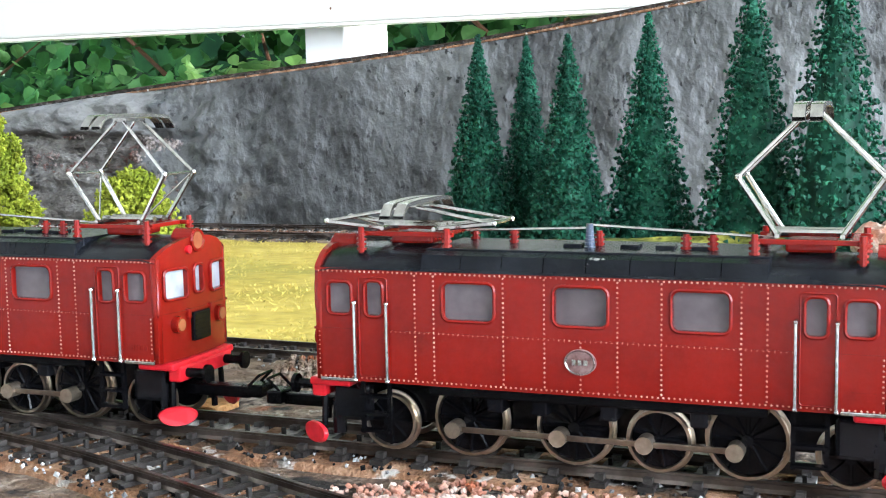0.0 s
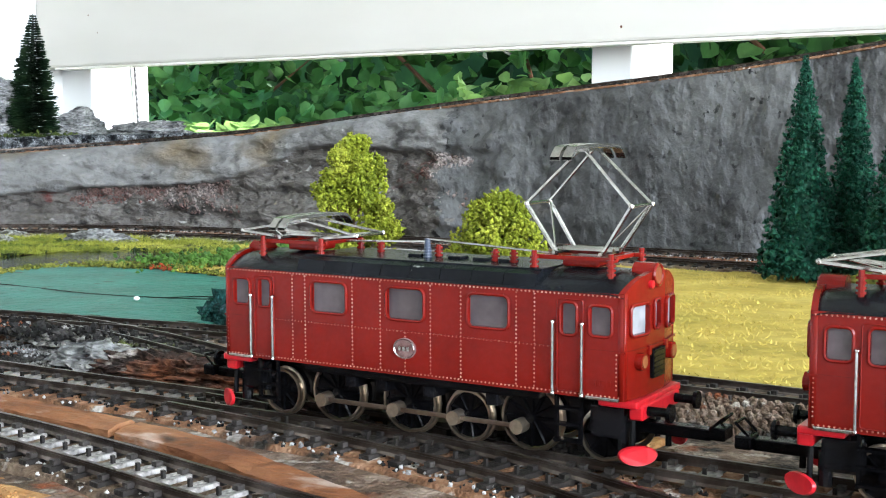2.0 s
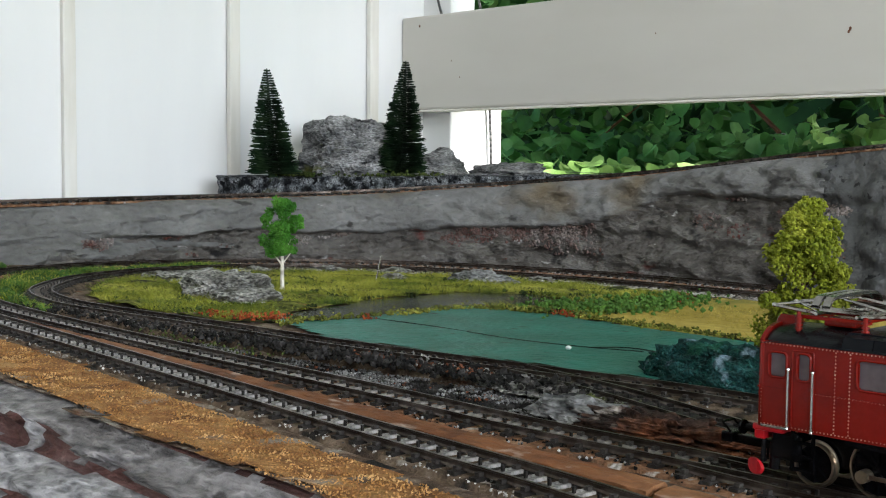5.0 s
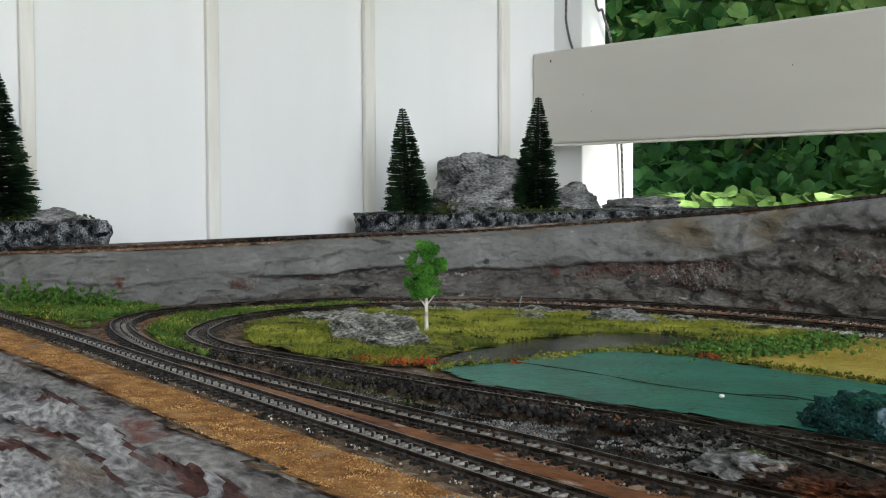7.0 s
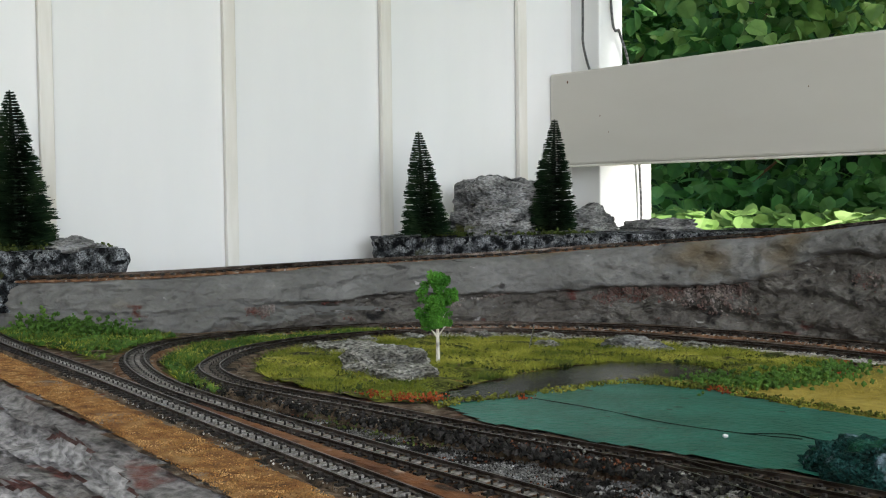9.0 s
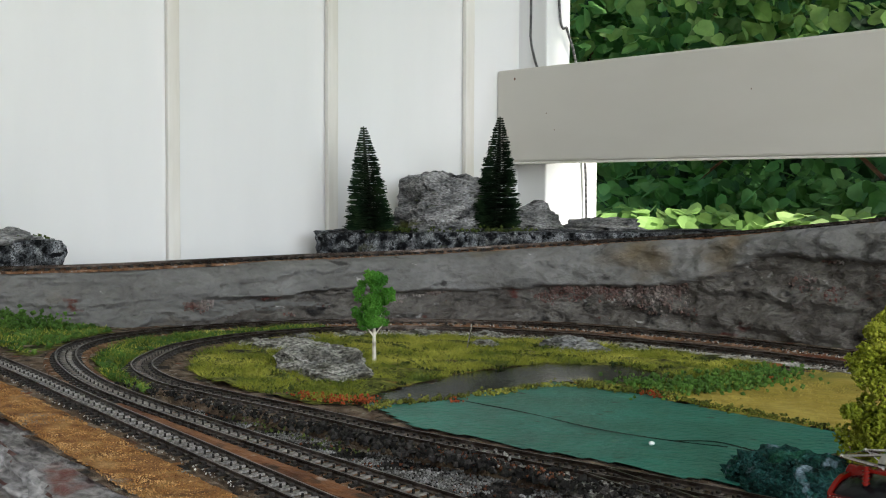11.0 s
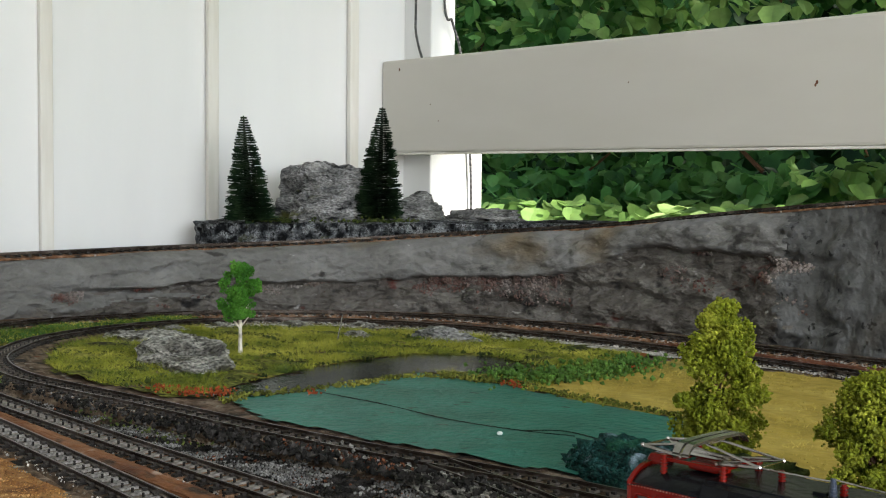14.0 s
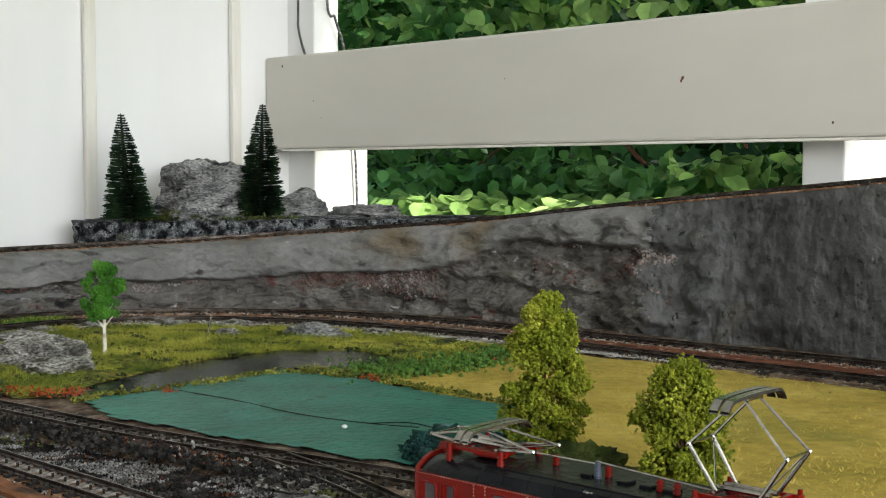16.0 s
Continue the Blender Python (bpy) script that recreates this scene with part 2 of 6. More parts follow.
M_DARKWATER = mat("dark_pond_resin", (0.012, 0.018, 0.013), (0.035, 0.048, 0.04), 0.08, 30, 0.15, c3=(0.004, 0.006, 0.004), spec=0.08, depth=0.002)
M_BUSH = mat("teal_foam_bush", (0.010, 0.050, 0.044), (0.03, 0.105, 0.105), 0.85, 75, 1.0, c3=(0.004, 0.014, 0.012), grain=0.6, spots=[((0.02, 0.13, 0.06), 20, 0.56, 0.66), ((0.22, 0.30, 0.36), 60, 0.60, 0.68)])
M_BUSHG = mat("olive_foam_bush", (0.055, 0.075, 0.018), (0.12, 0.15, 0.04), 0.9, 55, 0.8, c3=(0.015, 0.025, 0.008))
M_LIME = leafy("lime_foliage_flock", (0.25, 0.29, 0.022), (0.40, 0.42, 0.05), (0.12, 0.16, 0.012), 60, 0.25)
M_BIRCHLEAF = leafy("fresh_green_flock", (0.055, 0.18, 0.02), (0.11, 0.28, 0.04), (0.025, 0.10, 0.012), 60, 0.25)
M_PINE = leafy("dark_pine_bristle", (0.011, 0.026, 0.012), (0.03, 0.055, 0.022), (0.003, 0.008, 0.004), 40, 0.05)
M_PINE.node_tree.nodes["Principled BSDF"].inputs["Specular IOR Level"].default_value = 0.08
M_SPRUCE = leafy("spruce_flock", (0.008, 0.050, 0.029), (0.026, 0.11, 0.066), (0.003, 0.018, 0.010), 70, 0.1)
M_SPRUCE.node_tree.nodes["Principled BSDF"].inputs["Specular IOR Level"].default_value = 0.1
M_TRUNK = mat("brown_twig_trunk", (0.10, 0.06, 0.035), rough=0.9, scale=60)
M_BIRCHBARK = mat("white_birch_bark", (0.62, 0.58, 0.50), rough=0.8, scale=90, c3=(0.2, 0.17, 0.13))
M_RAIL = mat("weathered_rail_steel", (0.055, 0.042, 0.034), (0.15, 0.125, 0.11), 0.36, 60, 0.1, metal=0.8, c3=(0.025, 0.018, 0.014))
M_SLEEPER = mat("dark_plastic_sleeper", (0.022, 0.019, 0.017), (0.05, 0.045, 0.041), 0.5, 80, 0.2, c3=(0.009, 0.008, 0.007), per=0.35)
M_DUSTSLEEPER = mat("dusty_grey_sleeper", (0.145, 0.135, 0.126), (0.23, 0.22, 0.21), 0.6, 70, 0.2, c3=(0.075, 0.068, 0.062), per=0.35, grain=0.6)
M_DARKGREYSLEEPER = mat("dusty_brown_sleeper", (0.11, 0.10, 0.09), (0.21, 0.195, 0.18), 0.6, 40, 0.2, c3=(0.02, 0.017, 0.015), per=0.45, grain=0.6)
M_GREYSLEEPER = mat("brown_grey_sleeper", (0.085, 0.073, 0.063), (0.155, 0.137, 0.122), 0.75, 80, 0.2, c3=(0.025, 0.02, 0.018), per=0.35)
M_RED = mat("brick_red_loco_paint", (0.138, 0.0046, 0.0022), (0.150, 0.0056, 0.0028), 0.27, 60, 0.02, spec=0.26, c3=(0.110, 0.0036, 0.0018), grain=0.15, spots=[((0.10, 0.0045, 0.003), 50, 0.68, 0.80)])
M_RIVET = mat("worn_red_rivet", (0.30, 0.11, 0.08), (0.42, 0.22, 0.17), 0.4, 200, 0.0, c3=(0.20, 0.045, 0.03))
M_BRIGHTRED = mat("bright_red_bufferbeam_paint", (0.40, 0.008, 0.014), (0.44, 0.012, 0.02), 0.28, 60, 0.02, spec=0.35, c3=(0.34, 0.006, 0.010))
M_ROOF = mat("blue_black_roof_paint", (0.0045, 0.005, 0.0065), (0.009, 0.010, 0.0125), 0.26, 40, 0.08, spec=0.13, c3=(0.004, 0.0045, 0.0055), spots=[((0.20, 0.20, 0.19), 160, 0.72, 0.75)])
M_BLACK = mat("black_chassis_plastic", (0.0018, 0.0018, 0.0022), (0.003, 0.003, 0.004), 0.24, 60, 0.05, spec=0.14)
M_SILVER = mat("nickel_silver", (0.42, 0.405, 0.38), (0.54, 0.52, 0.50), 0.26, 80, 0.03, metal=1.0, c3=(0.34, 0.32, 0.30))
M_TREAD = mat("pale_wheel_steel", (0.38, 0.32, 0.25), (0.48, 0.41, 0.33), 0.28, 80, 0.03, metal=1.0, c3=(0.27, 0.21, 0.16))
M_ROD = mat("bronze_brown_rod", (0.13, 0.095, 0.07), (0.19, 0.145, 0.11), 0.32, 80, 0.05, metal=0.85, c3=(0.045, 0.03, 0.022))
M_BOSS = mat("bright_bronze_boss", (0.34, 0.28, 0.21), (0.44, 0.37, 0.29), 0.3, 80, 0.03, metal=0.9, c3=(0.22, 0.17, 0.13))
M_PANE = mat("grey_plastic_window_insert", (0.075, 0.06, 0.064), (0.09, 0.074, 0.078), 0.2, 30, 0.02, c3=(0.06, 0.047, 0.05), spec=0.35)
M_PANELIGHT = mat("pale_cab_window_insert", (0.22, 0.23, 0.245), (0.25, 0.26, 0.275), 0.15, 30, 0.02, c3=(0.30, 0.31, 0.33), spec=0.4)
M_PLATE = mat("cast_number_plate", (0.15, 0.085, 0.08), (0.22, 0.15, 0.14), 0.4, 300, 0.1, metal=0.3, c3=(0.08, 0.03, 0.028))
M_LENS = mat("amber_lamp_lens", (0.20, 0.055, 0.025), (0.25, 0.08, 0.035), 0.10, 40, 0.0, spec=0.4)
M_INSUL = mat("blue_grey_insulator", (0.035, 0.045, 0.07), rough=0.3, bump=0.02, spec=0.4)
M_GLOSSBLACK = mat("glossy_black_plastic", (0.004, 0.004, 0.005), rough=0.12, bump=0.02, spec=0.28)
M_LEAF = leafy("hazel_leaf", (0.075, 0.20, 0.05), (0.22, 0.40, 0.14), (0.022, 0.075, 0.018), 5, 0.4)
# hedge interior: shade is painted in as a near-black copy of the leaf green
M_LEAFDEEP = leafy("shade_painted_leaf", (0.007, 0.024, 0.007), (0.018, 0.05, 0.013), (0.003, 0.009, 0.003), 6, 0.3)
# pale leaves: white sky sheen and sunlit brightness are put into the colour
M_LEAFPALE = leafy("sky_sheen_pale_leaf", (0.26, 0.42, 0.12), (0.42, 0.56, 0.24), (0.15, 0.28, 0.07), 6, 0.5)
M_TWIG = mat("reddish_twig", (0.13, 0.06, 0.035), rough=0.8, scale=50)
M_LAWN = mat("lawn", (0.05, 0.10, 0.02), rough=0.95, scale=3)
M_GAPSHADE = mat("hedge_gap_shade_green", (0.012, 0.03, 0.009), (0.04, 0.09, 0.02), 1.0, 2.2, 0.3, c3=(0.004, 0.01, 0.004))
M_FLOOR = mat("grey_floor_boards", (0.22, 0.20, 0.17), rough=0.7, scale=6, stretch=(0.1, 1, 1))


# ---- helpers of this scene ----
def rail_z(y):
    """Height of the rail tops: the layout falls slightly towards the back."""
    return 0.0287 - 0.03 * y


def mesh_of(bm, name, material, smooth=False):
    me = bpy.data.meshes.new(name)
    bm.normal_update()
    bm.to_mesh(me)
    bm.free()
    for m in (material if isinstance(material, (list, tuple)) else [material]):
        me.materials.append(m)
    if smooth:
        me.shade_smooth()
    return me


def part(name, bm, material, parent=None, label="", smooth=False):
    ob = new(name, mesh_of(bm, name, material, smooth))
    if parent is not None:
        ob.parent = parent
    if label:
        ob["label"] = label
    return ob


def thing(name, m, label, category, group="", kind=""):
    ob = new(name)
    ob.empty_display_size = 0.01
    ob.matrix_world = m
    return tagged(ob, label, category, group, kind)


def box(bm, x0, y0, z0, x1, y1, z1, bevel=0.0):
    r = bmesh.ops.create_cube(bm, size=1)
    bmesh.ops.scale(bm, vec=(x1 - x0, y1 - y0, z1 - z0), verts=r["verts"])
    bmesh.ops.translate(bm, vec=((x0 + x1) / 2, (y0 + y1) / 2, (z0 + z1) / 2), verts=r["verts"])
    if bevel:
        es = list({e for v in r["verts"] for e in v.link_edges})
        bmesh.ops.bevel(bm, geom=es, offset=bevel, segments=2, affect="EDGES", profile=0.5)
    return bm


def tube(bm, a, b, r, seg=8, r2=None):
    a, b = Vector(a), Vector(b)
    d = b - a
    m = Matrix.Translation((a + b) / 2) @ d.to_track_quat("Z", "Y").to_matrix().to_4x4()
    bmesh.ops.create_cone(bm, cap_ends=True, segments=seg, radius1=r, radius2=r if r2 is None else r2, depth=d.length, matrix=m)
    return bm


def ball(bm, c, r, sub=1, scale=(1, 1, 1)):
    m = Matrix.Translation(c) @ Matrix.Diagonal((*scale, 1))
    return bmesh.ops.create_icosphere(bm, subdivisions=sub, radius=r, matrix=m)["verts"]


def curve_points(pts, step):
    """Points every step metres along a smooth line through pts, with the directions."""
    P = [np.array(p, float) for p in pts]
    P = [2 * P[0] - P[1]] + P + [2 * P[-1] - P[-2]]
    dense = []
    for i in range(1, len(P) - 2):
        for s in np.linspace(0, 1, 24, endpoint=False):
            a, b, c, d = P[i - 1], P[i], P[i + 1], P[i + 2]
            dense.append(0.5 * (2 * b + (c - a) * s + (2 * a - 5 * b + 4 * c - d) * s * s + (3 * b - a - 3 * c + d) * s ** 3))
    dense.append(P[-2])
    dense = np.array(dense)
    l = np.concatenate([[0], np.cumsum(np.linalg.norm(np.diff(dense, axis=0), axis=1))])
    n = max(2, int(l[-1] / step) + 1)
    at = np.linspace(0, l[-1], n)
    q = np.stack([np.interp(at, l, dense[:, k]) for k in range(dense.shape[1])], 1)
    t = np.gradient(q, axis=0)
    t /= np.linalg.norm(t[:, :2], axis=1)[:, None]
    return q, t


def sweep(bm, q, t, profile, zs, closed=True):
    """Sweeps a profile of (sideways, up) along the line q, whose heights are zs."""
    rows = []
    for (p, d, z) in zip(q, t, zs):
        n = (-d[1], d[0])
        rows.append([bm.verts.new((p[0] + n[0] * u, p[1] + n[1] * u, z + v)) for u, v in profile])
    k = len(profile)
    for a, b in zip(rows, rows[1:]):
        for i in range(k if closed else k - 1):
            bm.faces.new((a[i], a[(i + 1) % k], b[(i + 1) % k], b[i]))
    if closed:
        bm.faces.new(rows[0][::-1])
        bm.faces.new(rows[-1])
    return rows


def inside(poly, x, y):
    c = False
    for (ax, ay), (bx, by) in zip(poly, poly[1:] + poly[:1]):
        if (ay > y) != (by > y) and x < (bx - ax) * (y - ay) / (by - ay) + ax:
            c = not c
    return c


def fbm(x, y, z=0.0, octaves=4):
    return noise.fractal(Vector((x, y, z)), 0.9, 2.0, octaves)


def sheet(name, poly, off, step, material, parent, rough=0.001, freq=25.0, ragged=0.008, label="", holes=(), dips=()):
    """A sheet of ground inside an uneven outline, lying off metres above the rail tops' plane."""
    xs, ys = [p[0] for p in poly], [p[1] for p in poly]
    bm, vs = bmesh.new(), {}

    def vert(i, j):
        if (i, j) not in vs:
            x, y = min(xs) + i * step, min(ys) + j * step
            dip = sum(dd * sum(inside(pp, x + ux, y + uy) for ux in (-0.006, 0.0, 0.006) for uy in (-0.006, 0.0, 0.006)) / 9 for pp, dd in dips)
            vs[i, j] = bm.verts.new((x, y, rail_z(y) + off - dip + rough * fbm(x * freq, y * freq, off * 900)))
        return vs[i, j]
    for i in range(-2, int((max(xs) - min(xs)) / step) + 3):
        for j in range(-2, int((max(ys) - min(ys)) / step) + 3):
            x, y = min(xs) + (i + 0.5) * step, min(ys) + (j + 0.5) * step
            dx, dy = ragged * fbm(x * 30, y * 30, 3), ragged * fbm(x * 30, y * 30, 9)
            if inside(poly, x + dx, y + dy) and not any(inside(h, x, y) for h in holes):
                bm.faces.new((vert(i, j), vert(i + 1, j), vert(i + 1, j + 1), vert(i, j + 1)))
    return part(name, bm, material, parent, label, smooth=True)


def blades(name, poly, count, height, off, material, parent=None, lean=0.6, width=0.0006, seed=1, holes=()):
    """Upright fibres scattered over an area, as one mesh."""
    rng = random.Random(seed)
    xs, ys = [p[0] for p in poly], [p[1] for p in poly]
    V, F = [], []
    while len(F) < count:
        x, y = rng.uniform(min(xs), max(xs)), rng.uniform(min(ys), max(ys))
        if not inside(poly, x, y) or any(inside(h, x, y) for h in holes):
            continue
        k = fbm(x * 22, y * 22, 2)
        if k < -0.35:
            continue
        h = height * rng.uniform(0.5, 1.3) * (1 + 0.9 * k)
        a, b = rng.uniform(0, 6.28), rng.uniform(0, 6.28)
        z = rail_z(y) + off
        w = width * rng.uniform(0.7, 1.4)
        l = h * lean * rng.random()
        i = len(V)
        V += [(x - w * math.cos(a), y - w * math.sin(a), z), (x + w * math.cos(a), y + w * math.sin(a), z), (x + l * math.cos(b), y + l * math.sin(b), z + h)]
        F.append((i, i + 1, i + 2))
    me = bpy.data.meshes.new(name)
    me.from_pydata(V, [], F)
    me.materials.append(material)
    ob = new(name, me)
    ob.parent = parent
    return ob


ICO = bmesh.new()
bmesh.ops.create_icosphere(ICO, subdivisions=1, radius=1)
ICO.verts.index_update()
ICO_V = [tuple(v.co) for v in ICO.verts]
ICO_F = [tuple(v.index for v in f.verts) for f in ICO.faces]
ICO.free()
OCT_V = [(1, 0, 0), (-1, 0, 0), (0, 1, 0), (0, -1, 0), (0, 0, 1), (0, 0, -1)]
OCT_F = [(0, 2, 4), (2, 1, 4), (1, 3, 4), (3, 0, 4), (2, 0, 5), (1, 2, 5), (3, 1, 5), (0, 3, 5)]


def lumps(name, spots, material, parent=None, seed=1, coarse=True, jitter=0.3):
    """Small uneven lumps (x, y, z, radius) as one mesh."""
    rng = random.Random(seed)
    bv, bf = (OCT_V, OCT_F) if coarse else (ICO_V, ICO_F)
    V, F = [], []
    for x, y, z, r in spots:
        i = len(V)
        e = Euler((rng.uniform(0, 6), rng.uniform(0, 6), rng.uniform(0, 6))).to_matrix()
        for v in bv:
            q = e @ (Vector(v) * r * rng.uniform(1 - jitter, 1 + jitter))
            V.append((x + q.x, y + q.y, z + q.z))
        F += [tuple(i + k for k in f) for f in bf]
    me = bpy.data.meshes.new(name)
    me.from_pydata(V, [], F)
    me.materials.append(material)
    ob = new(name, me)
    ob.parent = parent
    return ob


def scatter(poly, count, r0, r1, off, seed, gap=-0.3):
    rng = random.Random(seed)
    xs, ys = [p[0] for p in poly], [p[1] for p in poly]
    out = []
    while len(out) < count:
        x, y = rng.uniform(min(xs), max(xs)), rng.uniform(min(ys), max(ys))
        if inside(poly, x, y) and fbm(x * 30, y * 30, seed) > gap:
            out.append((x, y, rail_z(y) + off, rng.uniform(r0, r1)))
    return out


# ---- the room: veranda with a white boarded wall and a railing beam ----
def wall_box(name, b, material, label, category, bevel=0.0):
    return tagged(part(name, box(bmesh.new(), *b, bevel), material), label, category, kind="structure")


wall = tagged(new("wall_west"), "white painted board wall with vertical cover battens", "wall", kind="structure")
edges = [-1.60, -1.32, -1.05, -0.78, -0.51, -0.24, 0.03, 0.23, 0.495, 0.761, 1.031, 1.307, 1.52]
for a, b in zip(edges, edges[1:]):
    part("board", box(bmesh.new(), -1.685, a + 0.002, -0.9, -1.65 + 0.0015 * math.sin(a * 40), b - 0.002, 1.34), M_WHITE, wall)
for c in edges[1:-1]:
    part("batten", box(bmesh.new(), -1.648, c - 0.0095, -0.9, -1.638, c + 0.0095, 1.34, 0.0015), M_BATTEN, wall)
wall_box("wall_south", (-1.7, -1.66, -0.9, 2.45, -1.60, 1.34), M_WHITE, "plain white painted wall behind the viewer", "wall")
wall_box("wall_east", (2.40, -1.60, -0.9, 2.46, 1.5, 0.05), M_WHITE, "low white parapet wall under the open veranda side", "wall")
wall_box("floor", (-1.7, -1.66, -0.95, 2.46, 1.58, -0.90), M_FLOOR, "grey boarded veranda floor", "floor")
wall_box("ceiling", (-1.75, -1.66, 1.34, 2.5, 1.62, 1.40), M_WHITE, "white veranda ceiling boards", "ceiling")

beam = tagged(new("railing_beam"), "wide cream painted horizontal beam with small nail holes", "beam", kind="structure")
part("board", box(bmesh.new(), -1.647, 1.374, 0.211, 2.4, 1.424, 0.369, 0.004), M_BEAM, beam)
part("lower_trim", box(bmesh.new(), -1.60, 1.371, 0.2075, 2.4, 1.40, 0.2105), M_BATTEN, beam)
nails = bmesh.new()
for nx, nz, nr in [(-1.60, 0.352, 0.0022), (-1.63, 0.22, 0.002), (-1.52, 0.29, 0.0012), (-1.50, 0.262, 0.001), (-0.803, 0.29, 0.0022), (-0.805, 0.2865, 0.0018), (-0.60, 0.228, 0.0016), (-1.1, 0.305, 0.001)]:
    ball(nails, (nx, 1.374, nz), nr, 1, (1, 0.3, 1.3))
part("nail_heads", nails, M_TWIG, beam, "small dark nail heads and a knot")


def post(x0, x1, y1_low, y1_high):
    ob = tagged(new("veranda_post"), "white painted square veranda post behind the beam", "post", "veranda posts", "structure")
    part("lower_shaft", box(bmesh.new(), x0, 1.426, -0.9, x1, y1_low, 0.30, 0.003), M_WHITE, ob)
    part("upper_shaft", box(bmesh.new(), x0, 1.426, 0.301, x1, y1_high, 1.34, 0.003), M_WHITE, ob)


post(-1.690, -1.577, 1.551, 1.482)
post(-0.665, -0.609, 1.551, 1.50)
post(0.33, 0.386, 1.551, 1.50)
post(1.33, 1.386, 1.551, 1.50)


def cable(pts, r):
    q, t = curve_points(pts, 0.01)
    bm = bmesh.new()
    for a, b in zip(q, q[1:]):
        tube(bm, a, b, r, 8)
    tagged(part("cable", bm, M_CABLE, smooth=True), "thin grey cable hanging down the white wall", "cable", "cables")


cable([(-1.60, 1.412, 1.2), (-1.60, 1.410, 0.50), (-1.60, 1.409, 0.43), (-1.598, 1.415, 0.395), (-1.597, 1.424, 0.371)], 0.0022)
cable([(-1.57, 1.43, 1.2), (-1.57, 1.446, 0.52), (-1.57, 1.468, 0.44), (-1.57, 1.49, 0.38), (-1.57, 1.513, 0.22), (-1.57, 1.52, 0.05)], 0.0022)

# ---- the garden behind the beam ----
tagged(part("ground", box(bmesh.new(), -40, -40, -1.3, 40, 60, -1.2), M_LAWN), "green garden lawn beyond the veranda", "ground", kind="structure")


def leaves(name, count, region, size, material, seed, droop=0.5, gap=-0.12):
    """Pointed, folded leaves of a shrub in one mesh."""
    rng = random.Random(seed)
    V, F = [], []
    x0, y0, z0, x1, y1, z1 = region
    outline = [(0, 0.04, 0), (0.40, 0.12, 0.06), (0.54, 0.48, 0.09), (0.32, 0.84, 0.04), (0, 1.06, -0.06), (-0.32, 0.84, 0.04), (-0.54, 0.48, 0.09), (-0.40, 0.12, 0.06), (0, 0.5, 0)]
    while len(V) < count * 9:
        x, y, z = rng.uniform(x0, x1), rng.uniform(y0, y1), rng.uniform(z0, z1)
        if fbm(x * 2.2, y * 2.2 + seed, z * 2.6) < gap:
            continue
        s = size * rng.uniform(0.5, 1.25)
        e = Euler((rng.uniform(-1.2, 0.5) - droop, rng.uniform(-0.7, 0.7), rng.uniform(0, 6.28))).to_matrix()
        i = len(V)
        for v in outline:
            q = e @ (Vector(v) * s)
            V.append((x + q.x, y + q.y, z + q.z))
        F += [(i + k, i + (k + 1) % 8, i + 8) for k in range(8)]
    me = bpy.data.meshes.new(name)
    me.from_pydata(V, [], F)
    me.materials.append(material)
    return new(name, me)


hedge = tagged(new("hedge"), "dense green hazel hedge with broad leaves and reddish twigs", "hedge", kind="stuff")
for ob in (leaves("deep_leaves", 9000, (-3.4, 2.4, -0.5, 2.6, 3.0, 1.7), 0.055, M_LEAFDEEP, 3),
           leaves("mid_leaves", 19000, (-3.0, 2.05, -0.4, 2.4, 2.5, 1.4), 0.038, M_LEAF, 5, 0.4, -0.05),
           leaves("front_leaves", 4200, (-2.6, 1.95, -0.1, 2.2, 2.2, 0.19), 0.042, M_LEAF, 8, 0.35, 0.0),
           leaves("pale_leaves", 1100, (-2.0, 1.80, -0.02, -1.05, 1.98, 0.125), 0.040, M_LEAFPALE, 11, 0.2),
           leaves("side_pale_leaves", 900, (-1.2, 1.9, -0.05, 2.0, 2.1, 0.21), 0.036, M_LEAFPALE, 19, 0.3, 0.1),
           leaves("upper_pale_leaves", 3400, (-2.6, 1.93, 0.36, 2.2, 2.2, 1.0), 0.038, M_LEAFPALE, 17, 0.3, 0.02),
           leaves("top_leaves", 4500, (-2.6, 1.95, 0.36, 2.2, 2.3, 1.1), 0.040, M_LEAF, 14)):
    ob.parent = hedge
tw = bmesh.new()
rng = random.Random(4)
for i in range(150):
    x, y, z = rng.uniform(-3, 2.3), rng.uniform(1.95, 2.6), rng.uniform(-0.9, 0.9)
    d = Vector((rng.uniform(-0.6, 0.6), rng.uniform(-0.15, 0.15), rng.uniform(0.1, 0.5)))
    tube(tw, (x, y, z), Vector((x, y, z)) + d, 0.005, 5, 0.0015)
part("twigs", tw, M_TWIG, hedge)
# added sheet: its dark green paints the shade seen between hedge leaves
tagged(part("backdrop", box(bmesh.new(), -16, 5.2, -1.2, 14, 5.3, 7), M_GAPSHADE), "dark green sheet behind the hedge, painted as the shade in its gaps", "backdrop", kind="structure")

# ---- the layout: ground, rock walls and painted scenery ----
EDGE = [(-1.7, 0.29), (-1.3, 0.262), (-1.036, 0.249), (-0.814, 0.242), (-0.628, 0.226), (-0.5, 0.216), (-0.3, 0.208), (-0.1, 0.202), (0.2, 0.198), (0.8, 0.195)]
BASE = EDGE + [(0.8, 1.27), (-0.4, 1.27), (-0.95, 1.25), (-1.2, 1.16), (-1.34, 1.02), (-1.39, 0.80), (-1.38, 0.62), (-1.46, 0.46), (-1.7, 0.38)]
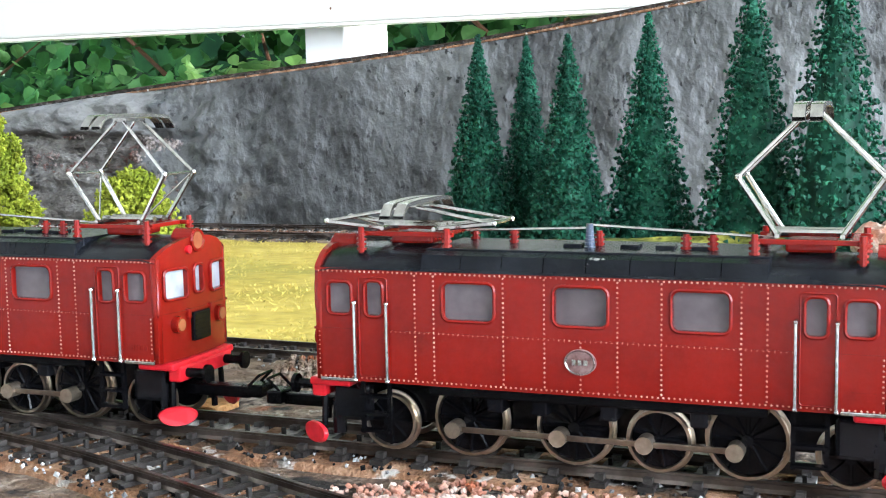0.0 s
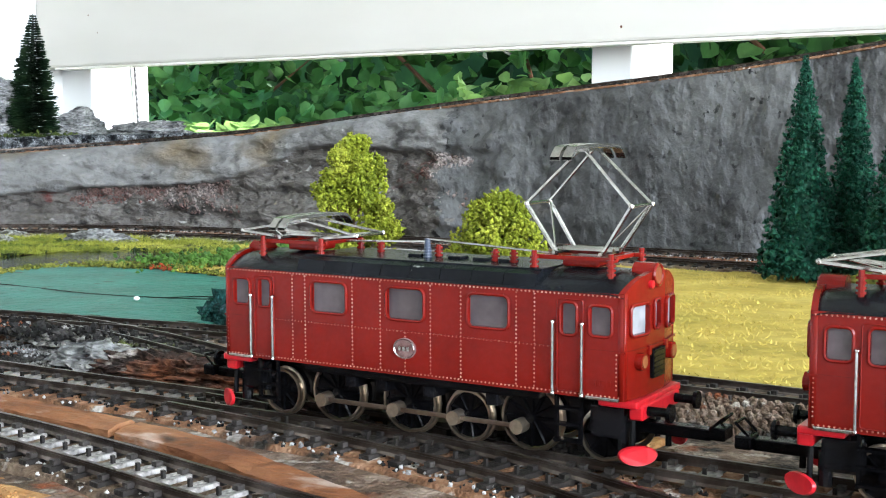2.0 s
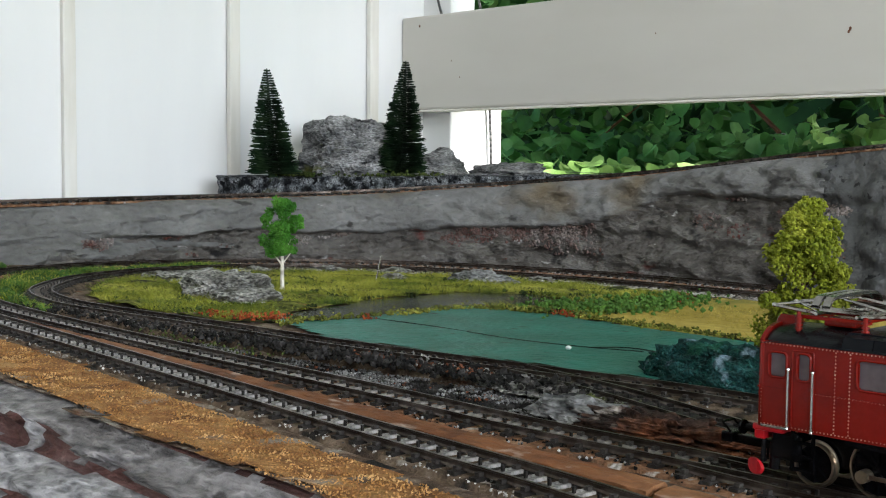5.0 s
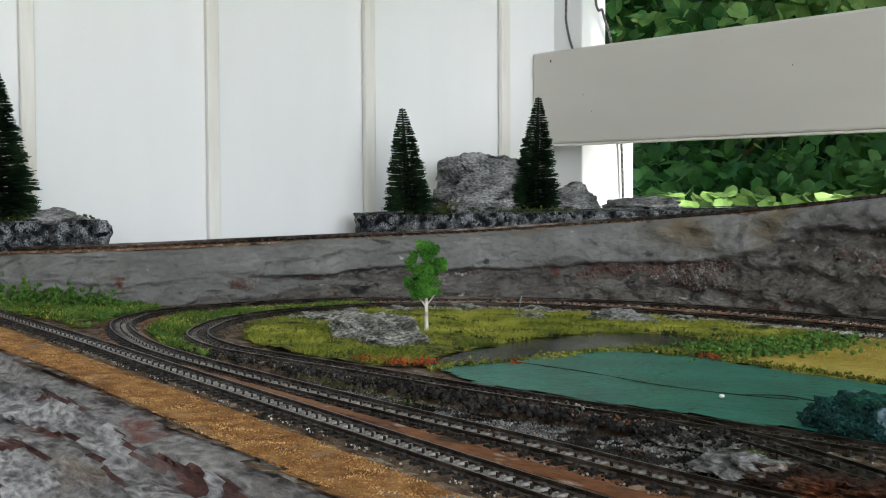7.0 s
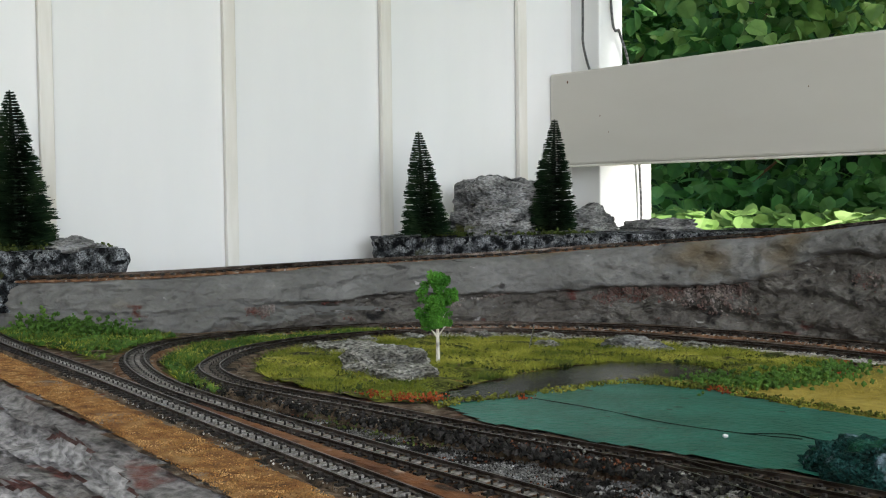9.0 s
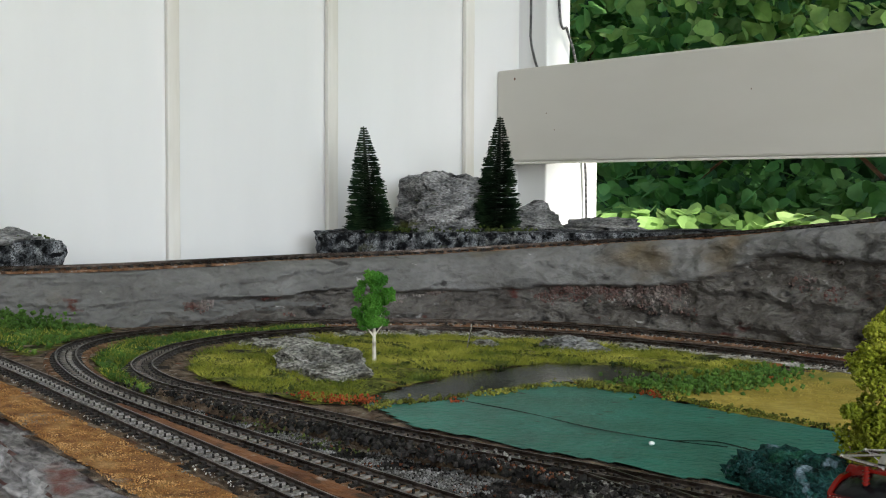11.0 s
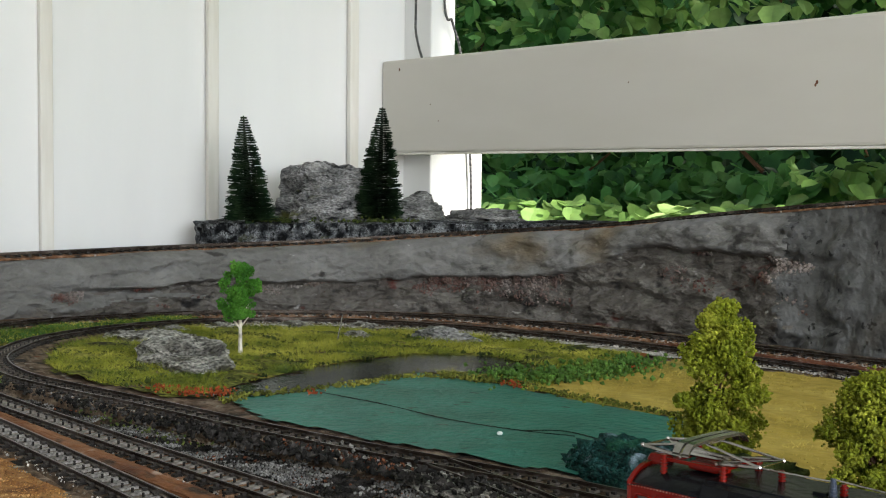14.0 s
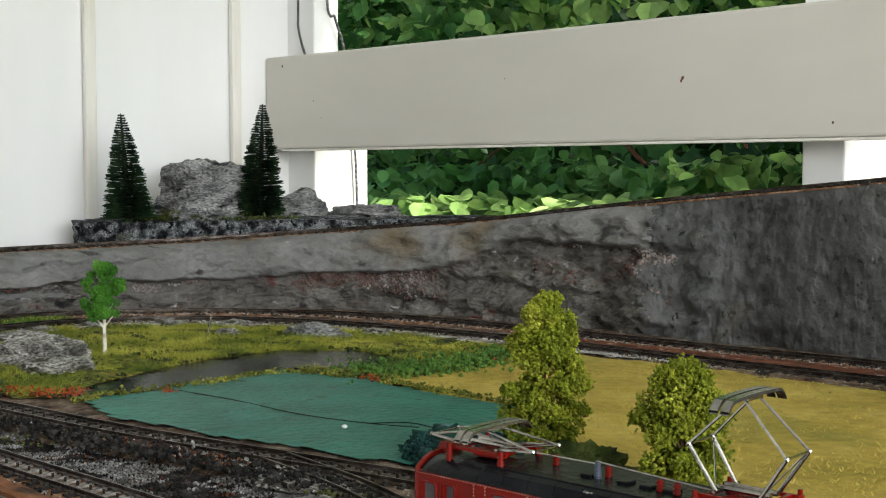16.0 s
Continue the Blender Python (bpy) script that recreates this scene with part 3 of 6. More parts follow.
COAL = [(-0.86, 0.357), (-0.75, 0.357), (-0.6, 0.355), (-0.45, 0.358), (-0.36, 0.362), (-0.37, 0.41), (-0.43, 0.425), (-0.5, 0.416), (-0.6, 0.399), (-0.72, 0.389), (-0.82, 0.374)]
ground_board = tagged(new("layout_ground"), "brown gravelly scenery ground of a model railway layout", "layout ground", kind="structure")
sheet("earth", BASE, -0.0065, 0.009, M_EARTH, ground_board, 0.0016, 24, 0.002, dips=((COAL, 0.006),))
part("board", box(bmesh.new(), -1.6, 0.30, -0.10, 0.8, 1.2, -0.035), M_TRUNK, ground_board)

# rock face along the back: plan line, with the height of its top
FACE = [(-1.72, 0.30, 0.066), (-1.56, 0.335, 0.066), (-1.44, 0.40, 0.067), (-1.37, 0.50, 0.069), (-1.335, 0.62, 0.072), (-1.338, 0.80, 0.074), (-1.295, 0.97, 0.078), (-1.205, 1.095, 0.088), (-1.085, 1.165, 0.099),
        (-0.95, 1.195, 0.112), (-0.75, 1.208, 0.134), (-0.4, 1.22, 0.168), (-0.15, 1.226, 0.202), (0.1, 1.23, 0.235), (0.8, 1.24, 0.325)]
def ramp(a, b, v):
    v = min(1.0, max(0.0, (v - a) / (b - a)))
    return v * v * (3 - 2 * v)


def lip_at(p):
    """Share of the face's height at which the smooth upper band overhangs the crumbly recess."""
    return 0.55 + 0.17 * ramp(-1.12, -0.85, p[0]) + 0.16 * fbm(p[0] * 5, p[1] * 5, 4)


def face_point(p, d, s):
    """A point of the rock face at share s of its height: overhanging band, recess and foot, then a fissure and a pitted flat wall."""
    z0 = rail_z(p[1]) - 0.012
    z = z0 + (p[2] - z0) * s
    flat = ramp(-0.80, -0.68, p[0])
    lip = lip_at(p)
    a = 0.018 * ramp(0.5, 0.85, p[1]) * ramp(lip - 0.035, lip + 0.015, s) - 0.010 * ramp(0.92, 1.0, s)
    a += 0.010 * fbm(p[0] * 9, p[1] * 9, z * 25) + 0.006 * fbm(p[0] * 34, p[1] * 34, z * 70)
    a += (0.0045 if s < lip else 0.002) * fbm(p[0] * 110, p[1] * 110, z * 150)
    a += 0.004 * math.sin(z * 190 + 5 * fbm(p[0] * 6, p[1] * 6, 1)) * (1 - ramp(lip - 0.1, lip, s))
    b = 0.007 * fbm(p[0] * 7, p[1] * 7, z * 9) + 0.0022 * fbm(p[0] * 120, p[1] * 120, z * 120) + 0.006 * ramp(0.82, 0.90, s) * fbm(p[0] * 14, p[1] * 14, 8)
    a = a * (1 - flat) + b * flat
    for c, w, h in ((-0.735, 0.030, 0.020), (-0.665, 0.022, 0.016), (-0.60, 0.016, -0.010), (-0.80, 0.014, -0.012)):
        a += h * math.exp(-((p[0] + 0.02 * fbm(z * 30, c * 9) - c) / w) ** 2) * (0.5 + 0.9 * fbm(p[0] * 24, 5, z * 45)) * ramp(1.0, 0.85, s)
    a *= 1 - 0.8 * ramp(0.96, 1.0, s)
    out = -0.020 + 0.022 * s - a
    return (p[0] - d[1] * out, p[1] + d[0] * out, z)


q, t = curve_points(FACE, 0.0045)
bm = bmesh.new()
NZ = 46
rows = [[bm.verts.new(face_point(p, d, j / NZ)) for j in range(NZ + 1)] for p, d in zip(q, t)]
for p, a, b in zip(q, rows, rows[1:]):
    lip = lip_at(p)
    seam = p[0] + 0.03 * fbm(p[0] * 30, 2)
    for j in range(NZ):
        f = bm.faces.new((a[j], b[j], b[j + 1], a[j + 1]))
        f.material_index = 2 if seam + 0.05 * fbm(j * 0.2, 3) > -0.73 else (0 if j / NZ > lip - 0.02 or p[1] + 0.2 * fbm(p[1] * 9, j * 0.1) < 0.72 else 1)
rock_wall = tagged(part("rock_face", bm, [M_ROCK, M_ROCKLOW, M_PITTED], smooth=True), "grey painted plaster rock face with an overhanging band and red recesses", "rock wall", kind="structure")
rng = random.Random(61)
crumbs = []
while len(crumbs) < 3600:
    k = rng.randrange(len(q))
    p, d = q[k], t[k]
    lip = lip_at(p)
    s = lip - 0.02 - abs(rng.gauss(0, 0.14))
    if p[0] > -0.70 or p[1] < 0.62 or s < 0.12 or fbm(p[0] * 9, p[1] * 9, 3 + 3 * s) < 0.12:
        continue
    x, y, z = face_point(p + d * rng.uniform(-0.003, 0.003), d, s)
    crumbs.append((x + rng.gauss(0, 0.001), y + rng.gauss(0, 0.001), z + rng.gauss(0, 0.001), 0.0006 + 0.0024 * rng.random() ** 2.5))
tagged(lumps("crumbs", crumbs, M_CRUMB, rock_wall, 62), "red brown and grey crumbs in the recess", kind="stuff")
bm = bmesh.new()
sweep(bm, q, t, [(0.0, -0.002), (0.0, 0.0), (0.046, 0.001), (0.05, -0.002), (0.05, -0.12), (0.044, -0.12), (0.04, -0.01)], q[:, 2])
part("ledge_bed", bm, M_BED, rock_wall, "rust brown bed along the top")

# plaster scarp that falls towards the viewer along the front
q, t = curve_points(EDGE, 0.004)
bm, rows = bmesh.new(), []
for p, d in zip(q, t):
    col = []
    for j in range(71):
        s = j / 70
        z = rail_z(p[1]) - 0.0066 - 0.17 * s ** 1.3
        o = -0.008 + 0.133 * s ** 0.85
        a = 0.012 * fbm(p[0] * 5, s * 7, 5) * min(1, 6 * s) + 0.003 * fbm(p[0] * 40, s * 40, 7) * min(1, 9 * s)
        a += 0.013 * ((s * 9 + 0.9 * fbm(p[0] * 2.5, s * 2, 2)) % 1.0 - 0.5) * min(1, 6 * s)
        col.append(bm.verts.new((p[0] + d[1] * (o + a), p[1] - d[0] * (o + a), z + 0.4 * a)))
    rows.append(col)
for p, a, b in zip(q, rows, rows[1:]):
    for j in range(70):
        f = bm.faces.new((a[j], a[j + 1], b[j + 1], b[j]))
        layer = j / 70 * 9 + 0.9 * fbm(p[0] * 2.5, j / 35, 2) + 0.12 * fbm(p[0] * 22, j / 9, 6)
        f.material_index = 2 if layer % 1.0 < 0.16 and fbm(p[0] * 4, layer // 1.0, 9) > -0.15 else int(layer // 1.0) % 2
tagged(part("front_scarp", bm, [M_SCARP, M_SCARPPALE, M_SCARPRED], smooth=True), "grey plaster rock slope with red, brown and white paint streaks", "rock slope", kind="structure")

STRIP = [(x, y + 0.003) for x, y in EDGE[1:-1]] + [(0.2, 0.222), (-0.1, 0.226), (-0.3, 0.246), (-0.5, 0.262), (-0.72, 0.277), (-1.0, 0.292), (-1.3, 0.31)]
gravel = tagged(new("ochre_verge"), "ochre scatter gravel along the front edge", "gravel", kind="stuff")
sheet("verge_bed", STRIP, -0.0053, 0.005, M_ORANGE, gravel, 0.0008, 45, 0.005)
lumps("grains", scatter(STRIP, 24000, 0.0002, 0.0006, -0.0051, 5, -0.6), M_OCHRESTONE, gravel, 2)

POND = [(-0.722, 0.475), (-0.716, 0.535), (-0.745, 0.62), (-0.748, 0.682), (-0.678, 0.697), (-0.62, 0.688), (-0.546, 0.693), (-0.475, 0.686), (-0.425, 0.60), (-0.405, 0.505), (-0.44, 0.487), (-0.518, 0.472), (-0.633, 0.452)]
FIELD = [(-0.646, 0.695), (-0.69, 0.80), (-0.70, 0.965), (-0.55, 0.975), (0.0, 0.98), (0.7, 0.98), (0.7, 0.50), (-0.05, 0.497), (-0.2, 0.503), (-0.36, 0.58), (-0.43, 0.655), (-0.48, 0.69), (-0.546, 0.693)]
MEADOW = [(-1.12, 0.62), (-1.05, 0.505), (-0.95, 0.445), (-0.86, 0.425), (-0.75, 0.448), (-0.73, 0.50), (-0.74, 0.62), (-0.75, 0.69), (-0.64, 0.705), (-0.66, 0.84), (-0.74, 0.955), (-0.9, 0.945), (-1.02, 0.885), (-1.10, 0.80), (-1.13, 0.72)]
POOL = [(-0.705, 0.462), (-0.748, 0.475), (-0.79, 0.56), (-0.832, 0.66), (-0.848, 0.76), (-0.80, 0.815), (-0.715, 0.80), (-0.70, 0.74), (-0.745, 0.69), (-0.728, 0.56), (-0.718, 0.50)]
BANK = [(-1.24, 0.75), (-1.22, 0.58), (-1.17, 0.49), (-1.06, 0.405), (-0.93, 0.365), (-0.85, 0.36), (-0.86, 0.372), (-0.97, 0.392), (-1.06, 0.45), (-1.13, 0.53), (-1.18, 0.63), (-1.20, 0.75)]
LEFTBANK = [(-1.6, 0.32), (-1.36, 0.345), (-1.2, 0.36), (-1.1, 0.365), (-1.2, 0.44), (-1.28, 0.52), (-1.34, 0.50), (-1.42, 0.39), (-1.6, 0.335)]

meadow = tagged(new("meadow_patch"), "olive static grass meadow round a small pond", "grass", kind="stuff")
sheet("moss", MEADOW, -0.0045, 0.006, M_GRASSBASE, meadow, 0.005, 18, 0.012, holes=(POOL,))
blades("fibres", [p for p in MEADOW], 46000, 0.0042, -0.0040, M_BLADE, meadow, 2.4, 0.00036, 3, holes=(POOL,))
herbs = [(-0.70, 0.76), (-0.665, 0.73), (-0.68, 0.83), (-0.70, 0.90), (-0.66, 0.80)]
rng = random.Random(8)
lumps("herb_tufts", [(x + rng.gauss(0, 0.018), y + rng.gauss(0, 0.022), rail_z(y) - 0.0035 + abs(rng.gauss(0, 0.003)), rng.uniform(0.001, 0.0028)) for x, y in herbs for _ in range(130)], M_HERB, meadow, 4)
bank = tagged(new("grass_bank"), "low green tufts between the curved tracks", "grass", kind="stuff")
for poly, n, sd in ((BANK, 5000, 5), (LEFTBANK, 4200, 6)):
    sheet("moss", poly, -0.0052, 0.007, M_GRASSBASE, bank, 0.002, 20, 0.01)
    blades("fibres", poly, n // 2, 0.0042, -0.0046, M_BLADE, bank, 2.0, 0.0005, sd)
    blades("green_fibres", poly, n, 0.0042, -0.0046, M_HERB, bank, 2.0, 0.0005, sd + 20)
lumps("herb_tufts", scatter(BANK, 500, 0.001, 0.003, -0.003, 7, 0.0) + scatter(LEFTBANK, 500, 0.0015, 0.004, -0.003, 9, 0.0), M_HERB, bank, 7)

tagged(sheet("pond", POND, -0.0042, 0.0055, M_TEAL, None, 0.0005, 20, 0.006), "flat teal painted pond with dull uneven surface", "pond", kind="structure")
tagged(sheet("dark_pool", POOL, -0.0040, 0.0055, M_DARKWATER, None, 0.0001, 6, 0.012), "dark glossy pool between grass banks", "pool", kind="structure")
field = tagged(new("straw_field"), "dry ochre yellow field of short matted fibres", "field", kind="stuff")
sheet("matting", FIELD, -0.0042, 0.008, M_STRAW, field, 0.0014, 16, 0.01)
blades("fibres", FIELD, 30000, 0.0017, -0.0042, M_STRAWBLADE, field, 2.6, 0.0004, 9)
ball_bm = bmesh.new()
ball(ball_bm, (-0.507, 0.533, rail_z(0.53) - 0.001), 0.0019, 2, (1, 1, 0.7))
tagged(part("pebble", ball_bm, M_WHITE, smooth=True), "small white pebble lying on the pond", "pebble")


# ---- tracks ----
def sleeper_mesh(name, material, stud):
    bm = bmesh.new()
    box(bm, -0.0024, -0.0074, -0.0022, 0.0024, 0.0074, 0.0)
    n = len(bm.faces)
    for side in (-1, 1):
        box(bm, -0.0019, min(side * 0.0075, side * 0.0135), -0.0022, 0.0019, max(side * 0.0075, side * 0.0135), -0.0002)
    for y in (-0.0105, -0.0062, 0.0062, 0.0105):
        box(bm, -0.0011, y - 0.0011, -0.0001, 0.0011, y + 0.0011, 0.0013)
    if stud:
        box(bm, -0.0005, -0.0005, -0.0001, 0.0005, 0.0005, 0.0022)
    bm.faces.ensure_lookup_table()
    for f in bm.faces[n:]:
        f.material_index = 1
    return mesh_of(bm, name, [material, M_SLEEPER])


def track(pts, label, near, bed, sleeper_material, bed_width=0.036, stud=True, z_off=0.0, z_of=None):
    """Two swept rails, a bed, and sleepers; those inside the near stretch are single pieces."""
    ob = tagged(new("railway_track"), label, "railway track", "tracks of the layout", "structure")
    q, t = curve_points(pts, 0.0115)
    zs = np.array([(z_of(p) if z_of else rail_z(p[1])) + z_off for p in q])
    for side in (-1, 1):
        bm = bmesh.new()
        c = side * 0.0086
        sweep(bm, q, t, [(c - 0.0010, -0.0028), (c + 0.0010, -0.0028), (c + 0.00035, -0.0020), (c + 0.00035, -0.0008), (c + 0.0006, -0.0005), (c + 0.0006, 0.0), (c - 0.0006, 0.0), (c - 0.0006, -0.0005), (c - 0.00035, -0.0008), (c - 0.00035, -0.0020)], zs)
        part("rail", bm, M_RAIL, ob)
    if bed:
        bm = bmesh.new()
        w = bed_width / 2
        rows = sweep(bm, q, t, [(-w - 0.006, -0.016), (-w, -0.0043), (-w * 0.4, -0.0040), (w * 0.4, -0.0041), (w, -0.0043), (w + 0.006, -0.016)], zs, closed=False)
        for r in rows:
            for v in r:
                v.co.z += 0.0005 * fbm(v.co.x * 60, v.co.y * 60, 2)
        part("bed", bm, bed, ob, smooth=True)
    me = sleeper_mesh("sleeper", sleeper_material, stud)
    V, F = [], []
    n = 0
    for p, d, z in zip(q, t, zs):
        m = Matrix.Translation((p[0], p[1], z - 0.0027)) @ Matrix.Rotation(math.atan2(d[1], d[0]), 4, "Z")
        if near(p) and n < 290:
            s = new("sleeper", me)
            s.parent = ob
            s.matrix_local = m
            n += 1
        else:
            i = len(V)
            V += [tuple(m @ v.co) for v in me.vertices]
            F += [tuple(i + k for k in f.vertices) for f in me.polygons]
    if V:
        far = bpy.data.meshes.new("far_sleepers")
        far.from_pydata(V, [], F)
        for m in me.materials:
            far.materials.append(m)
        far.polygons.foreach_set("material_index", [f.material_index for f in me.polygons] * (len(V) // len(me.vertices)))
        tagged(new("far_sleepers", far), kind="stuff").parent = ob
    return ob


T1 = [(0.6, 0.228), (0.2, 0.236), (0.0, 0.244), (-0.10, 0.251), (-0.179, 0.260), (-0.228, 0.267), (-0.283, 0.273), (-0.333, 0.276), (-0.402, 0.279), (-0.50, 0.285), (-0.62, 0.292), (-0.71, 0.297), (-0.81, 0.303), (-0.954, 0.313), (-1.108, 0.320), (-1.283, 0.330), (-1.42, 0.345)]
T2 = [(0.6, 0.360), (0.2, 0.355), (0.08, 0.3530), (0.01, 0.3510), (-0.09, 0.3505), (-0.18, 0.3480), (-0.28, 0.3415), (-0.36, 0.336), (-0.45, 0.336), (-0.6, 0.333), (-0.81, 0.334), (-0.93, 0.346), (-1.05, 0.377), (-1.13, 0.417), (-1.19, 0.475), (-1.235, 0.56), (-1.258, 0.65), (-1.262, 0.77),
      (-1.237, 0.87), (-1.18, 0.962), (-1.09, 1.035), (-0.98, 1.08), (-0.85, 1.10), (-0.6, 1.115), (-0.4, 1.128), (0.0, 1.135), (0.7, 1.14)]
T3 = [(0.7, 1.03), (0.0, 1.025), (-0.38, 1.022), (-0.52, 1.016), (-0.68, 1.015), (-0.85, 1.0), (-0.98, 0.965), (-1.08, 0.91), (-1.15, 0.84), (-1.176, 0.76), (-1.174, 0.69), (-1.15, 0.60), (-1.095, 0.51), (-1.03, 0.45), (-0.965, 0.41), (-0.88, 0.391), (-0.80, 0.397), (-0.71, 0.410),
      (-0.60, 0.422), (-0.51, 0.438), (-0.44, 0.453), (-0.38, 0.465), (-0.30, 0.472), (-0.16, 0.471), (0.0, 0.472), (0.6, 0.475)]
T4 = [(-0.47, 0.447), (-0.425, 0.440), (-0.385, 0.432), (-0.322, 0.413), (-0.271, 0.396), (-0.223, 0.376), (-0.17, 0.358), (-0.12, 0.3505)]
T5 = [(-0.27, 0.338), (-0.20, 0.3335), (-0.135, 0.324), (-0.08, 0.306), (-0.04, 0.290), (0.02, 0.268), (0.09, 0.250), (0.2, 0.238)]
track(T1, "front track with pale ballast and dark sleepers", lambda p: -1.1 < p[0] < 0.3, M_LOOPBED, M_DUSTSLEEPER, 0.030)
track(T2, "main oval track with brown bed along the rock face", lambda p: p[1] < 0.42 and p[0] > -1.1, M_BED, M_DARKGREYSLEEPER)
track(T3, "inner loop track with grey brown sleepers", lambda p: p[1] < 0.62 and p[0] < -0.05, M_LOOPBED, M_GREYSLEEPER, 0.042)
track(T4, "turnout track crossing between the main and loop tracks", lambda p: True, None, M_SLEEPER, z_off=-0.0004)
track(T5, "curved turnout leg towards the front track", lambda p: True, M_BED, M_SLEEPER, z_off=-0.0004)
RAMP = [(a + 0.0, b, c) for a, b, c in FACE]
q, t = curve_points(RAMP, 0.02)
upper = [(p[0] - d[1] * 0.023, p[1] + d[0] * 0.023, p[2]) for p, d in zip(q, t)]
track(upper[::4] + [upper[-1]], "upper ramp track along the top of the rock face", lambda p: False, None, M_SLEEPER, z_of=lambda p: p[2] + 0.0052)

# brown painted edge of the raised bed, in two pieces with a gap
edge_thing = tagged(new("bed_edge"), "brown painted wooden bed edge with an open joint", "bed edge", kind="structure")
EDGEL = [(-0.80, 0.3165), (-0.6, 0.3125), (-0.45, 0.309), (-0.36, 0.306), (-0.30, 0.304), (-0.2635, 0.303)]
EDGER = [(-0.2595, 0.3025), (-0.225, 0.298), (-0.19, 0.289), (-0.155, 0.277), (-0.13, 0.270)]
for pts in (EDGEL, EDGER):
    q, t = curve_points(pts, 0.006)
    bm = bmesh.new()
    zs = np.array([rail_z(p[1]) - 0.0045 + 0.0006 * fbm(p[0] * 60, 3) for p in q])
    s = -1 if t[0][0] > 0 else 1
    sweep(bm, q, t, [(-0.006, -0.006), (-0.0055, 0.0006), (-0.002, 0.0018), (0.004, 0.0022), (0.0055, 0.0010), (0.006, -0.006)], zs)
    part("plank", bm, M_WOODEDGE, edge_thing)

# loose scatter between the tracks
tagged(lumps("coal_scatter", scatter(COAL, 7000, 0.0005, 0.0017, -0.0110, 12, -0.45), M_COAL, None, 5), "black and grey stone scatter between tracks", "gravel", kind="stuff")
RUB = [(-0.07, 0.305), (-0.02, 0.332), (0.08, 0.338), (0.3, 0.342), (0.3, 0.262), (0.12, 0.268), (0.02, 0.288)]
tagged(lumps("rubble_scatter", scatter(RUB, 5200, 0.0004, 0.0011, -0.0050, 14, -0.5) + scatter([(-0.035, 0.305), (0.0, 0.318), (0.03, 0.31), (0.0, 0.295)], 900, 0.0006, 0.0014, -0.0035, 15, -0.9), M_RUBBLE, None, 6, False, 0.35), "pale pink and rust rubble beside the turnout", "gravel", kind="stuff")
VERGE = [(0.5, 0.385), (0.0, 0.384), (-0.10, 0.384), (-0.14, 0.40), (-0.15, 0.43), (0.0, 0.445), (0.5, 0.445)]
rng = random.Random(21)
cob = [(x + 0.0016 * (k % 2) + rng.gauss(0, 0.0004), y + rng.gauss(0, 0.0004), rail_z(y) - 0.0065 + 0.006 * (y - 0.408) / 0.035, rng.uniform(0.0012, 0.0019)) for x in np.arange(-0.13, 0.4, 0.0032) for k, y in enumerate(np.arange(0.410, 0.446, 0.0030))]
tagged(lumps("cobble_bank", cob, M_EARTH, None, 9, False, 0.15), "low bank of small rounded grey brown cobbles", "cobbles", kind="stuff")
sheet("grit", VERGE, -0.0062, 0.005, M_DARKBED, ground_board, 0.001, 40, 0.004)


def mound(name, c, size, material, label, category, seed, sub=4, amp=0.35, freq=1.6, flat=0.0, group="", block=0.0):
    """A rock or clump: a ball pushed about by noise, flattened below."""
    bm = bmesh.new()
    vs = ball(bm, (0, 0, 0), 1, sub)
    for v in vs:
        n = v.co.normalized()
        k = 1 + amp * fbm(n.x * freq + seed, n.y * freq, n.z * freq, 5)
        if flat:
            k += flat * (abs(math.sin(n.z * 9 + seed)) - 0.5)
        if block:
            k *= (sum(abs(w) ** 4 for w in n) ** -0.25) ** block * (1 + 0.035 * math.copysign(1, math.sin(n.z * 11 + 3 * fbm(n.x * 2, n.y * 2, seed))))
        v.co = Vector((n.x * size[0], n.y * size[1], max(n.z * size[2], -0.25 * size[2]))) * k
    ob = part(name, bm, material, None, smooth=False)
    ob.matrix_world = Matrix.Translation(c)
    return tagged(ob, label, category, group)


g = rail_z
mound("rust_mound", (-0.325, 0.383, g(.383) - 0.005), (0.042, 0.012, 0.0075), M_RUSTROCK, "black and rust crusted rock mound between the tracks", "rock", 3, 5, 0.5, 3.5)
mound("grey_mound", (-0.372, 0.388, g(.39) - 0.005), (0.024, 0.012, 0.007), M_BOULDER, "small grey rock mound beside the track", "rock", 5, 4, 0.4, 2.5)
mound("teal_bush", (-0.382, 0.515, g(.52) - 0.006), (0.051, 0.019, 0.022), M_BUSH, "dark teal foam bush with pale blue flecks", "bush", 7, 5, 0.22, 5)
mound("olive_bush", (-0.335, 0.540, g(.54) - 0.006), (0.038, 0.024, 0.018), M_BUSHG, "olive green foam bush under the trees", "bush", 9, 5, 0.4, 4)
mound("olive_bush", (-0.295, 0.512, g(.52) - 0.006), (0.034, 0.014, 0.010), M_BUSHG, "low olive foam bush by the track", "bush", 13, 5, 0.4, 4)
mound("meadow_rock", (-0.905, 0.548, g(.545) - 0.005), (0.034, 0.036, 0.020), M_PALEROCK, "flat pale grey rock in the meadow", "rock", 11, 5, 0.22, 1.8, 0.04, block=0.8)
mound("meadow_rock", (-0.850, 0.528, g(.52) - 0.005), (0.030, 0.026, 0.011), M_PALEROCK, "low grey rock slab near the pool", "rock", 17, 5, 0.22, 1.8, 0.04, block=0.8)
mound("meadow_rock", (-0.925, 0.868, g(.87) - 0.005), (0.040, 0.018, 0.013), M_BOULDER, "blue grey rock with a rust edge in the grass", "rock", 19, 4, 0.35, 1.8, 0.1)
